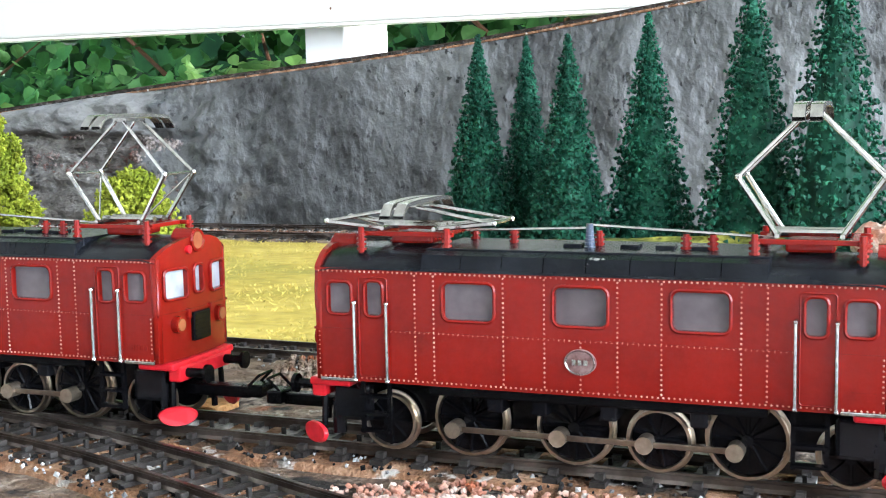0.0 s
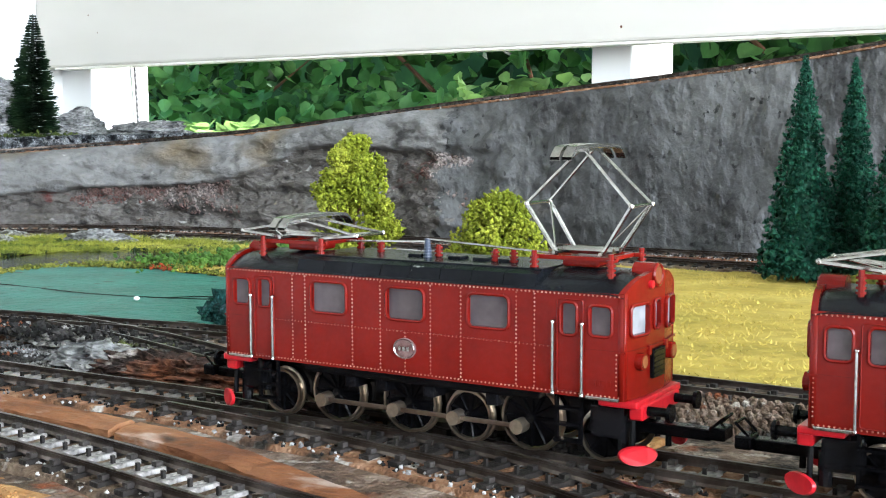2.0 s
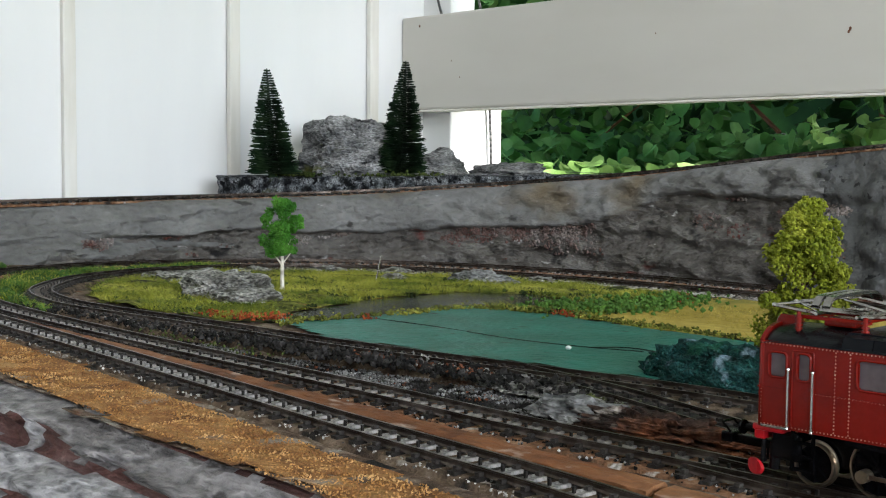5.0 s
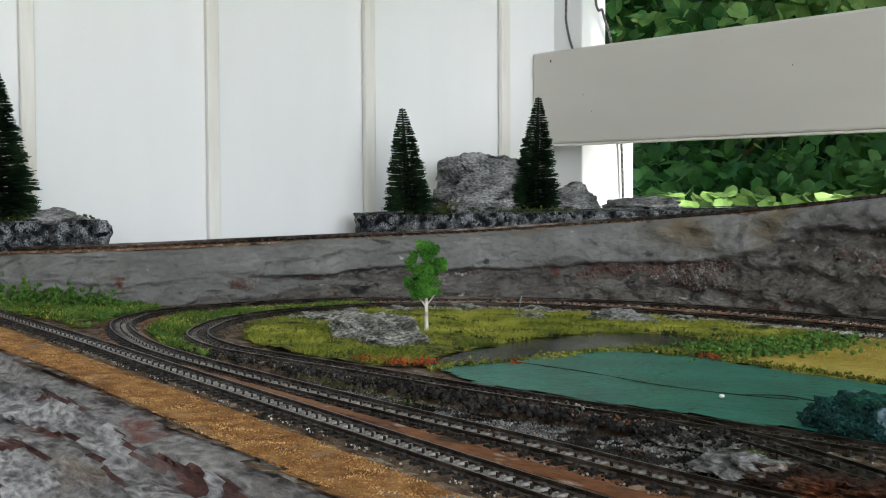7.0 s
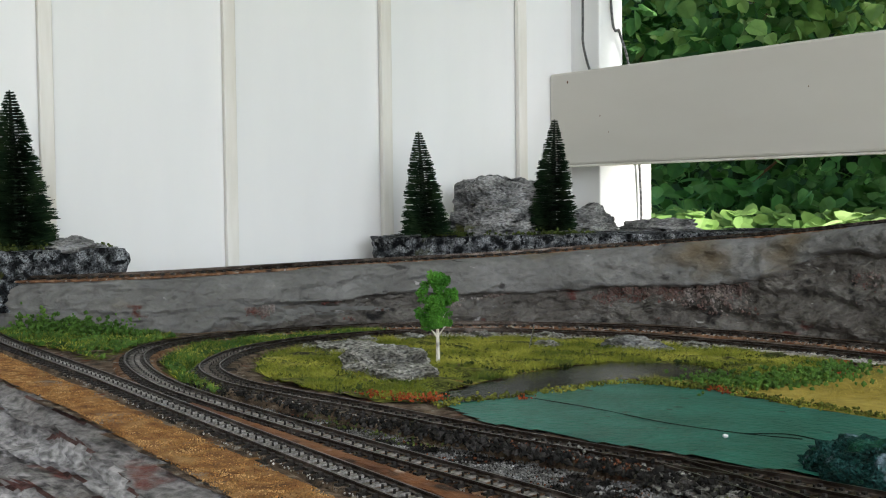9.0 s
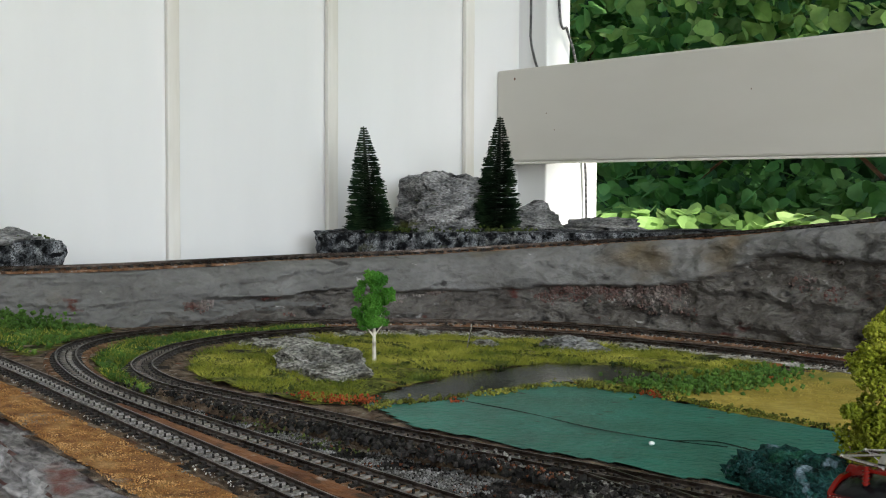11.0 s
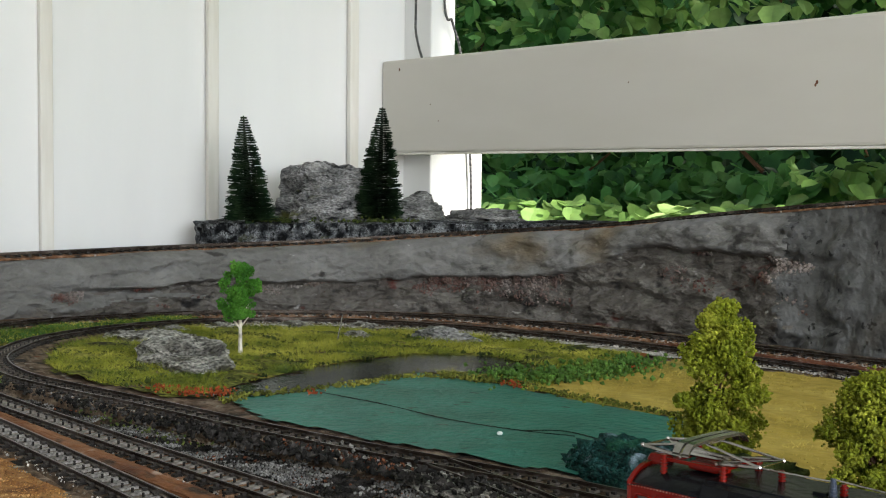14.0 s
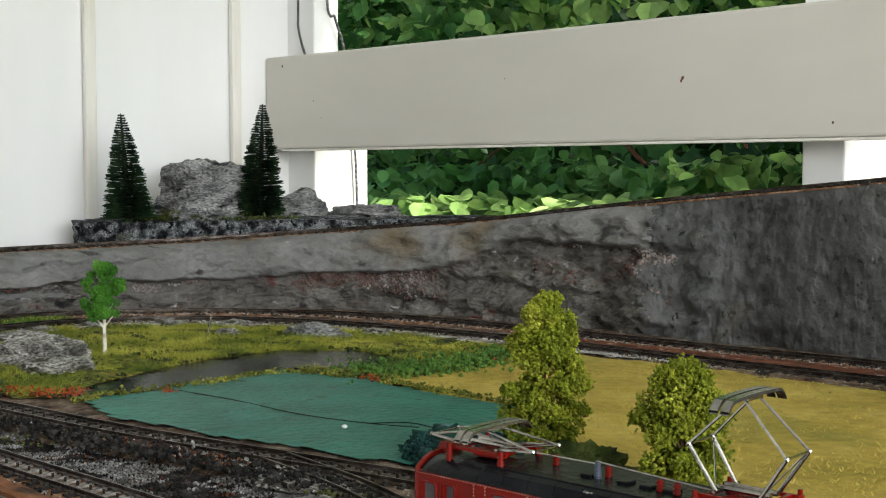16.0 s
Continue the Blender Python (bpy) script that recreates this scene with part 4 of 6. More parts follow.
mound("meadow_rock", (-1.055, 0.60, g(.6) - 0.005), (0.020, 0.040, 0.009), M_PALEROCK, "pale flat stone by the curved track", "rock", 23, 4, 0.35, 1.8, 0.1)
mound("grass_mound", (0.04, 0.90, g(.9) - 0.012), (0.26, 0.06, 0.030), M_GRASSBASE, "low yellow green mound under the spruces", "mound", 29, 5, 0.3, 3)
mound("pale_rock", (0.055, 0.86, g(.86) + 0.008), (0.022, 0.014, 0.022), M_RUBBLE, "pale buff rock on the mound", "rock", 31, 4, 0.4, 2)

# foam ledges with boulders behind the ramp track
bm = bmesh.new()
LEDGE = [(-1.645, 1.03), (-1.57, 0.962), (-1.50, 1.03), (-1.42, 1.10), (-1.30, 1.185), (-1.17, 1.235), (-1.03, 1.272), (-1.03, 1.33), (-1.3, 1.365), (-1.635, 1.365)]
q, t = curve_points([(x, y, 0.0) for x, y in LEDGE[:8]], 0.008)
rows = []
for p, d in zip(q, t):
    top = 0.098 + 0.008 * max(0, (p[0] + 1.5)) / 0.4
    col = []
    for j in range(11):
        a = 0.006 * fbm(p[0] * 50, p[1] * 50, j * 0.6) + 0.004 * fbm(p[0] * 140, p[1] * 140, j * 2)
        col.append(bm.verts.new((p[0] + d[1] * a, p[1] - d[0] * a, 0.02 + (top - 0.02) * j / 10 + (0.003 * fbm(p[0] * 60, p[1] * 60) if j == 10 else 0))))
    col.append(bm.verts.new((p[0] - d[1] * 0.16, p[1] + d[0] * 0.10, top + 0.002)))
    rows.append(col)
for a, b in zip(rows, rows[1:]):
    for j in range(11):
        bm.faces.new((a[j], b[j], b[j + 1], a[j + 1]))
tagged(part("rock_ledge", bm, M_SLAB), "black and grey crumbly foam ledge with moss", "rock ledge", kind="structure")
bm = bmesh.new()
box(bm, -1.63, 0.10, 0.03, -1.45, 0.525, 0.100)
bmesh.ops.subdivide_edges(bm, edges=bm.edges[:], cuts=24, use_grid_fill=True)
for v in bm.verts:
    a = 0.006 * fbm(v.co.x * 45, v.co.y * 45, v.co.z * 45)
    v.co += Vector((a, a, 0.5 * a))
tagged(part("rock_ledge", bm, M_SLAB), "dark foam ledge with moss beside the boards", "rock ledge", kind="structure")
mound("boulder", (-1.505, 1.155, 0.112), (0.060, 0.076, 0.074), M_BOULDER, "large layered grey boulder on the ledge", "boulder", 2, 6, 0.16, 1.6, 0.03, block=0.85)
mound("boulder", (-1.50, 1.325, 0.105), (0.045, 0.050, 0.032), M_BOULDER, "rounded grey rock on the ledge", "boulder", 37, 5, 0.35, 1.4, 0.05)
mound("boulder", (-1.31, 1.30, 0.106), (0.075, 0.030, 0.017), M_BOULDER, "low flat grey rock on the ledge", "boulder", 41, 5, 0.35, 1.8, 0.05)
mound("boulder", (-1.50, 0.47, 0.100), (0.05, 0.04, 0.014), M_BOULDER, "flat mossy rock on the dark ledge", "boulder", 43, 4, 0.35, 1.8, 0.05)


# ---- trees ----
def bristle_pine(c, height, radius, seed, lean=(0, 0)):
    ob = thing("bristle_pine", Matrix.Translation(c), "dark green bristle brush pine tree on the ledge", "pine tree", "bristle pines")
    rng = random.Random(seed)
    bm = tube(bmesh.new(), (0, 0, -0.004), (lean[0], lean[1], height), 0.22 * radius, 9, 0.0008)
    part("trunk", bm, M_PINE, ob)
    V, F = [], []
    n = int(height / 0.0037)
    for i in range(n):
        s = i / n
        z = 0.006 + (height - 0.006) * s
        tilt, turn = rng.uniform(-0.05, 0.05), rng.uniform(0, 6.28)
        r = radius * (1 - s) ** 0.8 * rng.uniform(0.90, 1.10) + 0.0028
        for k in range(170):
            a = rng.uniform(0, 6.283)
            l = r * rng.uniform(0.66, 1.06)
            w = 0.0010
            dz = l * (rng.uniform(-0.02, 0.10) + tilt * math.cos(a - turn))
            i0 = len(V)
            ca, sa = math.cos(a), math.sin(a)
            ox, oy = lean[0] * s, lean[1] * s
            z1 = z + rng.uniform(-0.0009, 0.0009)
            V += [(ox - sa * w, oy + ca * w, z1), (ox + sa * w, oy - ca * w, z1 + 0.0008), (ox + ca * l + sa * w * 0.6, oy + sa * l, z1 + dz), (ox + ca * l, oy + sa * l + w * 0.6, z1 + dz + 0.0009)]
            F += [(i0, i0 + 1, i0 + 2, i0 + 3)]
    me = bpy.data.meshes.new("crown")
    me.from_pydata(V, [], F)
    me.materials.append(M_PINE)
    new("crown", me).parent = ob


bristle_pine((-1.52, 1.020, 0.098), 0.158, 0.036, 1, (0.0, -0.012))
bristle_pine((-1.431, 1.190, 0.100), 0.174, 0.038, 2, (0.0, 0.008))
bristle_pine((-1.50, 0.412, 0.100), 0.191, 0.046, 3, (0.0, -0.006))


def spruce(c, height, radius, seed):
    ob = thing("spruce", Matrix.Translation(c), "dark green flocked model spruce in the field", "spruce tree", "spruces by the rock face")
    part("trunk", tube(bmesh.new(), (0, 0, -0.006), (0, 0, height * 0.3), 0.003, 6, 0.0026), M_TRUNK, ob)
    part("inner_bough", tube(bmesh.new(), (0, 0, 0.006), (0, 0, height * 0.93), radius * 0.78, 16, 0.0008), M_SPRUCE, ob)
    rng = random.Random(seed)
    spots = []
    tiers = 24
    for i in range(tiers):
        s = i / tiers
        r = radius * 1.06 * (1 - s) ** 0.8
        z0 = 0.006 + height * 0.96 * s
        n = int(64 * (1 - s) + 10)
        for k in range(n):
            a = 6.283 * (k + rng.random()) / n
            for f in (1.0, 0.8, 0.55):
                rr = r * f * rng.uniform(0.85, 1.1)
                spots.append((rr * math.cos(a), rr * math.sin(a), z0 + (1 - f) * height * 0.055 + rng.uniform(-0.003, 0.003), rng.uniform(0.0011, 0.0024) * (0.6 + 0.6 * (1 - s))))
    for i in range(14):
        spots.append((rng.gauss(0, 0.0006), rng.gauss(0, 0.0006), height * (0.9 + 0.1 * i / 14), 0.0018))
    lumps("crown", spots, M_SPRUCE, ob, seed, True, 0.45)


for i, (x, y, top, r) in enumerate([(-0.251, 0.95, 0.162, 0.028), (-0.224, 0.985, 0.161, 0.023), (-0.172, 0.925, 0.158, 0.029), (-0.121, 0.96, 0.174, 0.032), (-0.042, 0.93, 0.204, 0.036), (0.016, 0.90, 0.212, 0.040)]):
    spruce((x, y, rail_z(y) - 0.004), top - rail_z(y) + 0.004, r, 50 + i)


def flock_tree(name, c, height, width, seed, material, label, bark, bare=0.12, n=70):
    """Trunk and limbs with a crown of small flock lumps in clumps, with gaps between them."""
    ob = thing(name, Matrix.Translation(c), label, "tree", "")
    rng = random.Random(seed)
    bm = tube(bmesh.new(), (0, 0, -0.006), (0, 0, height * 0.8), 0.0022, 7, 0.0006)
    spots = []
    limbs = []
    for i in range(n):
        s = bare + (0.97 - bare) * rng.random() ** 0.9
        prof = width * max(0.22, math.sin(math.pi * (0.20 + 0.76 * (s - bare) / (1 - bare)))) ** 0.75
        a = rng.uniform(0, 6.283)
        r = prof * rng.uniform(0.02, 1.08) ** 0.6
        x, y, z = r * math.cos(a), r * math.sin(a), height * s
        if i % 5 == 0:
            limbs.append(((0, 0, max(0.004, z - 0.012)), (x * 0.9, y * 0.9, z)))
        cr = width * rng.uniform(0.20, 0.36)
        for k in range(86):
            d = Vector((rng.gauss(0, 1), rng.gauss(0, 1), rng.gauss(0, 1))).normalized() * cr * rng.uniform(0.5, 1.05)
            spots.append((x + d.x, y + d.y, z + d.z * 0.85, rng.uniform(0.0006, 0.0013)))
    for a, b in limbs:
        tube(bm, a, b, 0.0009, 5, 0.0003)
    part("trunk", bm, bark, ob)
    lumps("crown", spots, material, ob, seed, True, 0.5)
    return ob


flock_tree("lime_tree", (-0.350, 0.534, rail_z(.534) - 0.004), 0.097, 0.0208, 5, M_LIME, "yellow green flocked model tree behind the teal bush", M_TRUNK, 0.08, 165)
flock_tree("lime_tree", (-0.266, 0.536, rail_z(.536) - 0.004), 0.069, 0.0212, 6, M_LIME, "shorter yellow green flocked model tree by the track", M_TRUNK, 0.06, 150)
flock_tree("birch_tree", (-0.928, 0.620, rail_z(.62) - 0.004), 0.082, 0.0175, 9, M_BIRCHLEAF, "bright green birch with a white trunk in the meadow", M_BIRCHBARK, 0.40, 78)

pole = thing("thin_pole", Matrix.Translation((-0.957, 0.752, rail_z(.752) - 0.005)), "thin pale metal stake leaning in the meadow", "pole")
part("shaft", tube(bmesh.new(), (0, 0, 0), (0.004, 0.004, 0.028), 0.0009, 8, 0.0007), M_SILVER, pole)

# black turnout drive beside the siding, on a pale base
drive = thing("turnout_drive", Matrix.Translation((-0.160, 0.402, rail_z(.40) - 0.003)) @ Matrix.Rotation(radians(-6), 4, "Z"), "glossy black box with a cross ribbed end on a pale plate", "turnout drive")
part("housing", box(bmesh.new(), -0.010, -0.006, 0.0, 0.010, 0.006, 0.013, 0.0015), M_GLOSSBLACK, drive)
part("base_plate", box(bmesh.new(), -0.012, -0.018, -0.003, 0.042, -0.006, -0.0005, 0.0005), M_ORANGE, drive, "pale sand coloured plate")
for rot in (45, -45):
    b2 = box(bmesh.new(), 0.0098, -0.0008, -0.007, 0.0112, 0.0008, 0.007)
    bmesh.ops.rotate(b2, verts=b2.verts[:], matrix=Matrix.Rotation(radians(rot), 3, "X"))
    bmesh.ops.translate(b2, verts=b2.verts[:], vec=(0, 0, 0.0065))
    part("rib", b2, M_GLOSSBLACK, drive)


def along(pts, count, spread, r0, r1, off, seed, x0=-9.0, x1=9.0):
    """Grains strewn along a track."""
    rng = random.Random(seed)
    q, t = curve_points(pts, 0.004)
    keep = [(p, d) for p, d in zip(q, t) if x0 < p[0] < x1]
    out = []
    for _ in range(count):
        p, d = rng.choice(keep)
        u = rng.uniform(-spread, spread)
        x, y = p[0] - d[1] * u + rng.uniform(-0.003, 0.003), p[1] + d[0] * u
        out.append((x, y, rail_z(y) + off, rng.uniform(r0, r1)))
    return out


tagged(lumps("pale_ballast", along(T1, 3200, 0.0170, 0.0003, 0.0008, -0.0046, 31, -1.0, 0.25), M_LIGHTBED, None, 11), "fine pale ballast grains along the front track", "ballast", kind="stuff")
tagged(lumps("mixed_ballast", along(T2, 4200, 0.019, 0.0004, 0.0010, -0.0045, 32, -0.75, 0.3) + along(T5, 900, 0.018, 0.0004, 0.0010, -0.0047, 33) + along(T4, 900, 0.018, 0.0004, 0.0011, -0.0052, 34), M_COAL, None, 12), "dark and pale ballast grains between the tracks", "ballast", kind="stuff")
tagged(lumps("light_grit", along(T2, 1800, 0.020, 0.0004, 0.0009, -0.0043, 35, -0.75, 0.3) + along(T3, 2600, 0.020, 0.0004, 0.0010, -0.0045, 36, -1.0, 0.2) + along(T5, 700, 0.019, 0.0004, 0.0010, -0.0046, 37), M_GREYGRIT, None, 13), "pale grit grains beside the tracks", "grit", kind="stuff")
rng = random.Random(77)
tufts = [(-0.655, 0.695, 60, 0.006), (-0.735, 0.478, 60, 0.008), (-0.745, 0.462, 70, 0.010), (-0.77, 0.452, 60, 0.010), (-0.70, 0.535, 20, 0.004), (-0.665, 0.86, 40, 0.008)]
tagged(lumps("orange_tufts", [(x + rng.gauss(0, w), y + rng.gauss(0, w * 0.6), rail_z(y) - 0.003 + abs(rng.gauss(0, 0.0016)), rng.uniform(0.0006, 0.0014)) for x, y, n, w in tufts for _ in range(n)], M_FLOWER, None, 14), "small orange red flower tufts at the pond edge", "flowers", kind="stuff")

tagged(lumps("grey_grit", scatter(COAL, 5200, 0.0003, 0.0010, -0.0098, 41, 0.0), M_GREYGRIT, None, 15), "light grey grit over the black scatter", "grit", kind="stuff")
tagged(lumps("rust_grit", scatter(COAL, 160, 0.0005, 0.0011, -0.0100, 42, 0.15), M_RUST, None, 16), "rust orange grit over the black scatter", "grit", kind="stuff")
back3 = [p for p in T3 if p[1] > 0.7 and p[0] < -0.5]
back2 = [p for p in T2 if p[1] > 0.7]
tagged(lumps("back_grit", along(back3, 3600, 0.028, 0.0006, 0.0013, -0.0042, 43) + along(back2, 3600, 0.024, 0.0006, 0.0012, -0.0044, 44), M_LIGHTBED, None, 17), "pale grit along the tracks by the rock face", "grit", kind="stuff")
PATHWAY = [(-1.135, 0.80), (-1.125, 0.72), (-1.105, 0.72), (-1.10, 0.80), (-1.05, 0.875), (-0.97, 0.925), (-0.86, 0.952), (-0.74, 0.965), (-0.60, 0.985), (-0.60, 0.998), (-0.70, 0.995), (-0.86, 0.978), (-0.98, 0.943), (-1.07, 0.89)]
tagged(sheet("pale_verge", PATHWAY, -0.0040, 0.005, M_LIGHTBED, None, 0.0012, 40, 0.006), "pale grey gritty verge inside the loop track", "verge", kind="structure")
tagged(sheet("rust_bank", [(-0.80, 1.02), (-0.6, 1.03), (0.7, 1.045), (0.7, 1.12), (-0.6, 1.10), (-0.80, 1.09)], -0.0050, 0.007, M_RUST, None, 0.0014, 40, 0.006), "rust red bank between the rear tracks", "bank", kind="structure")

for k, (x, y, a, b) in enumerate([(-1.085, 0.585, 0.012, 0.020), (-1.112, 0.650, 0.012, 0.022), (-1.118, 0.715, 0.010, 0.018), (-1.10, 0.80, 0.012, 0.022), (-1.06, 0.865, 0.018, 0.014), (-0.98, 0.915, 0.026, 0.012), (-0.90, 0.93, 0.020, 0.010), (-0.985, 0.80, 0.018, 0.012)]):
    mound("pale_stone", (x, y, rail_z(y) - 0.0045), (a, b, 0.0065), M_PALEROCK, "flat pale stone among grass by the loop track", "stone", 60 + k, 4, 0.4, 2.0, 0.08, "stones by the loop track")
rng = random.Random(91)
flecks = []
for _ in range(420):
    a, b = rng.uniform(0, 6.28), math.asin(rng.uniform(0.1, 1))
    flecks.append((-0.388 + 0.047 * math.cos(a) * math.cos(b), 0.514 + 0.018 * math.sin(a) * math.cos(b), rail_z(0.514) - 0.006 + 0.022 * math.sin(b), rng.uniform(0.0005, 0.0014)))
tagged(lumps("bush_flock", flecks, M_BUSH, None, 18), "loose teal flock clinging to the bush", "flock", kind="stuff")
tagged(lumps("moss_tufts", [v for v in scatter(MEADOW, 2400, 0.0008, 0.0024, -0.0028, 93, 0.05) if not inside(POOL, v[0], v[1])], M_BUSHG, None, 19), "dark olive moss tufts in the meadow", "moss", kind="stuff")

# seams of the painted pond sheets
for k, pts in enumerate(([(-0.714, 0.545), (-0.648, 0.552), (-0.572, 0.551), (-0.517, 0.563), (-0.486, 0.578)], [(-0.517, 0.563), (-0.50, 0.585), (-0.455, 0.580), (-0.43, 0.575)])):
    q, t = curve_points(pts, 0.003)
    bm = bmesh.new()
    for r in sweep(bm, q, t, [(-0.0009, 0.0), (0.0, 0.0006), (0.0009, 0.0)], [rail_z(p[1]) - 0.0041 + 0.0002 * fbm(p[0] * 200, k) for p in q], closed=False):
        for v in r:
            v.co.y += 0.0008 * fbm(v.co.x * 160, k)
    tagged(part("pond_seam", bm, M_DARKWATER), "dark raised seam across the painted pond", "seam", kind="structure")

# grass fringe between the pool and the pond, moss on the ledges and shrubs at the foot of the far ledge
rng = random.Random(101)


def tufts_at(line, count, wide, tall, r0, r1, base=None):
    """Tufts strewn about a line of (x, y)."""
    q, _ = curve_points(line, 0.003)
    out = []
    for _ in range(count):
        p = q[rng.randrange(len(q))]
        x, y = p[0] + rng.gauss(0, wide), p[1] + rng.gauss(0, wide)
        out.append((x, y, (rail_z(y) - 0.004 if base is None else base) + abs(rng.gauss(0, tall)), rng.uniform(r0, r1)))
    return out


FRINGE = [(-0.707, 0.462), (-0.717, 0.499), (-0.721, 0.578), (-0.734, 0.667), (-0.684, 0.690), (-0.662, 0.702), (-0.60, 0.697), (-0.545, 0.697), (-0.48, 0.692)]
fringe = tagged(new("pond_fringe"), "olive and green tufts fringing the painted pond", "grass", kind="stuff")
lumps("olive_tufts", tufts_at(FRINGE, 900, 0.0035, 0.0016, 0.0006, 0.0018), M_GRASSBASE, fringe, 102)
lumps("green_tufts", tufts_at([(-0.70, 0.715), (-0.675, 0.72), (-0.665, 0.76), (-0.67, 0.83), (-0.69, 0.89)], 900, 0.011, 0.0036, 0.0008, 0.0024), M_HERB, fringe, 103)
V = tufts_at(FRINGE[2:], 500, 0.004, 0.0008, 0.0005, 0.0010)
lumps("yellow_tufts", V, M_BLADE, fringe, 104)
ledge_moss = tagged(new("ledge_moss"), "olive moss tufts on the dark foam ledges", "moss", kind="stuff")
lumps("olive_tufts", tufts_at([(-1.53, 1.04), (-1.47, 1.10), (-1.42, 1.16), (-1.36, 1.20)], 420, 0.008, 0.003, 0.0012, 0.003, 0.100) + tufts_at([(-1.50, 0.30), (-1.49, 0.40), (-1.49, 0.50)], 420, 0.012, 0.004, 0.0015, 0.0035, 0.101), M_BUSHG, ledge_moss, 105)
tagged(lumps("shrub", tufts_at([(-1.40, 0.385), (-1.34, 0.42), (-1.29, 0.46)], 700, 0.010, 0.009, 0.0012, 0.0034), M_HERB, None, 106), "low green shrubs at the foot of the rock face", "shrub", kind="stuff")

# black clumps, whitish plaster and rust grit along the bank between the main and loop tracks
BANKLINE = [(-0.67, 0.389), (-0.60, 0.397), (-0.55, 0.405), (-0.47, 0.418), (-0.40, 0.425)]
tagged(lumps("black_clumps", tufts_at(BANKLINE, 700, 0.007, 0.0018, 0.0008, 0.0026) + tufts_at([(-0.90, 0.366), (-0.80, 0.374), (-0.67, 0.388)], 300, 0.006, 0.0008, 0.0006, 0.0018), M_COAL, None, 107), "black crumbly clumps on the bank below the loop track", "gravel", kind="stuff")
tagged(lumps("rust_patch", tufts_at([(-0.56, 0.412), (-0.50, 0.420), (-0.47, 0.424)], 360, 0.005, 0.0010, 0.0006, 0.0016), M_RUST, None, 108), "orange rust grit on the dark bank", "grit", kind="stuff")
tagged(lumps("white_chips", tufts_at([(-0.555, 0.424), (-0.53, 0.428), (-0.48, 0.424), (-0.42, 0.430), (-0.375, 0.416)], 420, 0.006, 0.0010, 0.0006, 0.0018), M_PALEROCK, None, 109), "whitish plaster chips beside the loop track", "chips", kind="stuff")
mound("plaster_slab", (-0.435, 0.421, g(.421) - 0.0065), (0.034, 0.007, 0.0045), M_PALEROCK, "pale flat plaster slab beside the loop track", "rock", 111, 4, 0.5, 3.0)
mound("plaster_slab", (-0.375, 0.402, g(.402) - 0.0060), (0.026, 0.009, 0.0050), M_PALEROCK, "pale flat plaster slab near the rust mound", "rock", 113, 4, 0.5, 3.0)
tagged(lumps("bank_moss", tufts_at([(-0.72, 0.366), (-0.63, 0.368), (-0.58, 0.370)], 60, 0.005, 0.0006, 0.0006, 0.0012), M_BUSHG, None, 110), "green moss between the black scatter and the track", "moss", kind="stuff")


# ---- the two electric locomotives ----
HL, HW, Z0, Z1 = 0.070, 0.0175, 0.0187, 0.0470   # half length, half width, foot and top of the sides above the rails


def cab_x(y):
    """The cab end bows outwards slightly, with angled flanks."""
    a = abs(y) / HW
    return HL - 0.0032 * max(0.0, a - 0.35) ** 1.3 


def roof_z(y):
    return Z1 + 0.0046 * (1 - (abs(y) / HW) ** 2.6)


def pierced(us, vs, holes, place, thick, normal):
    """A wall with openings: cells between the breaks us and vs, less the holes, given thickness along normal."""
    us = sorted(set(round(u, 6) for u in list(us) + [h[i] for h in holes for i in (0, 1)]))
    vs = sorted(set(round(v, 6) for v in list(vs) + [h[i] for h in holes for i in (2, 3)]))
    bm, made = bmesh.new(), {}

    def vert(u, v, k):
        if (u, v, k) not in made:
            made[u, v, k] = bm.verts.new(Vector(place(u, v)) - Vector(normal) * (thick * k))
        return made[u, v, k]
    cells = {(i, j) for i in range(len(us) - 1) for j in range(len(vs) - 1)
             if not any(h[0] < (us[i] + us[i + 1]) / 2 < h[1] and h[2] < (vs[j] + vs[j + 1]) / 2 < h[3] for h in holes)}
    for i, j in cells:
        c = [(us[i], vs[j]), (us[i + 1], vs[j]), (us[i + 1], vs[j + 1]), (us[i], vs[j + 1])]
        bm.faces.new([vert(u, v, 0) for u, v in c])
        bm.faces.new([vert(u, v, 1) for u, v in c][::-1])
        for (di, dj), (a, b) in (((0, -1), (0, 1)), ((1, 0), (1, 2)), ((0, 1), (2, 3)), ((-1, 0), (3, 0))):
            if (i + di, j + dj) not in cells:
                (u1, v1), (u2, v2) = c[a], c[b]
                bm.faces.new((vert(u2, v2, 0), vert(u1, v1, 0), vert(u1, v1, 1), vert(u2, v2, 1)))
    bmesh.ops.recalc_face_normals(bm, faces=bm.faces[:])
    return bm


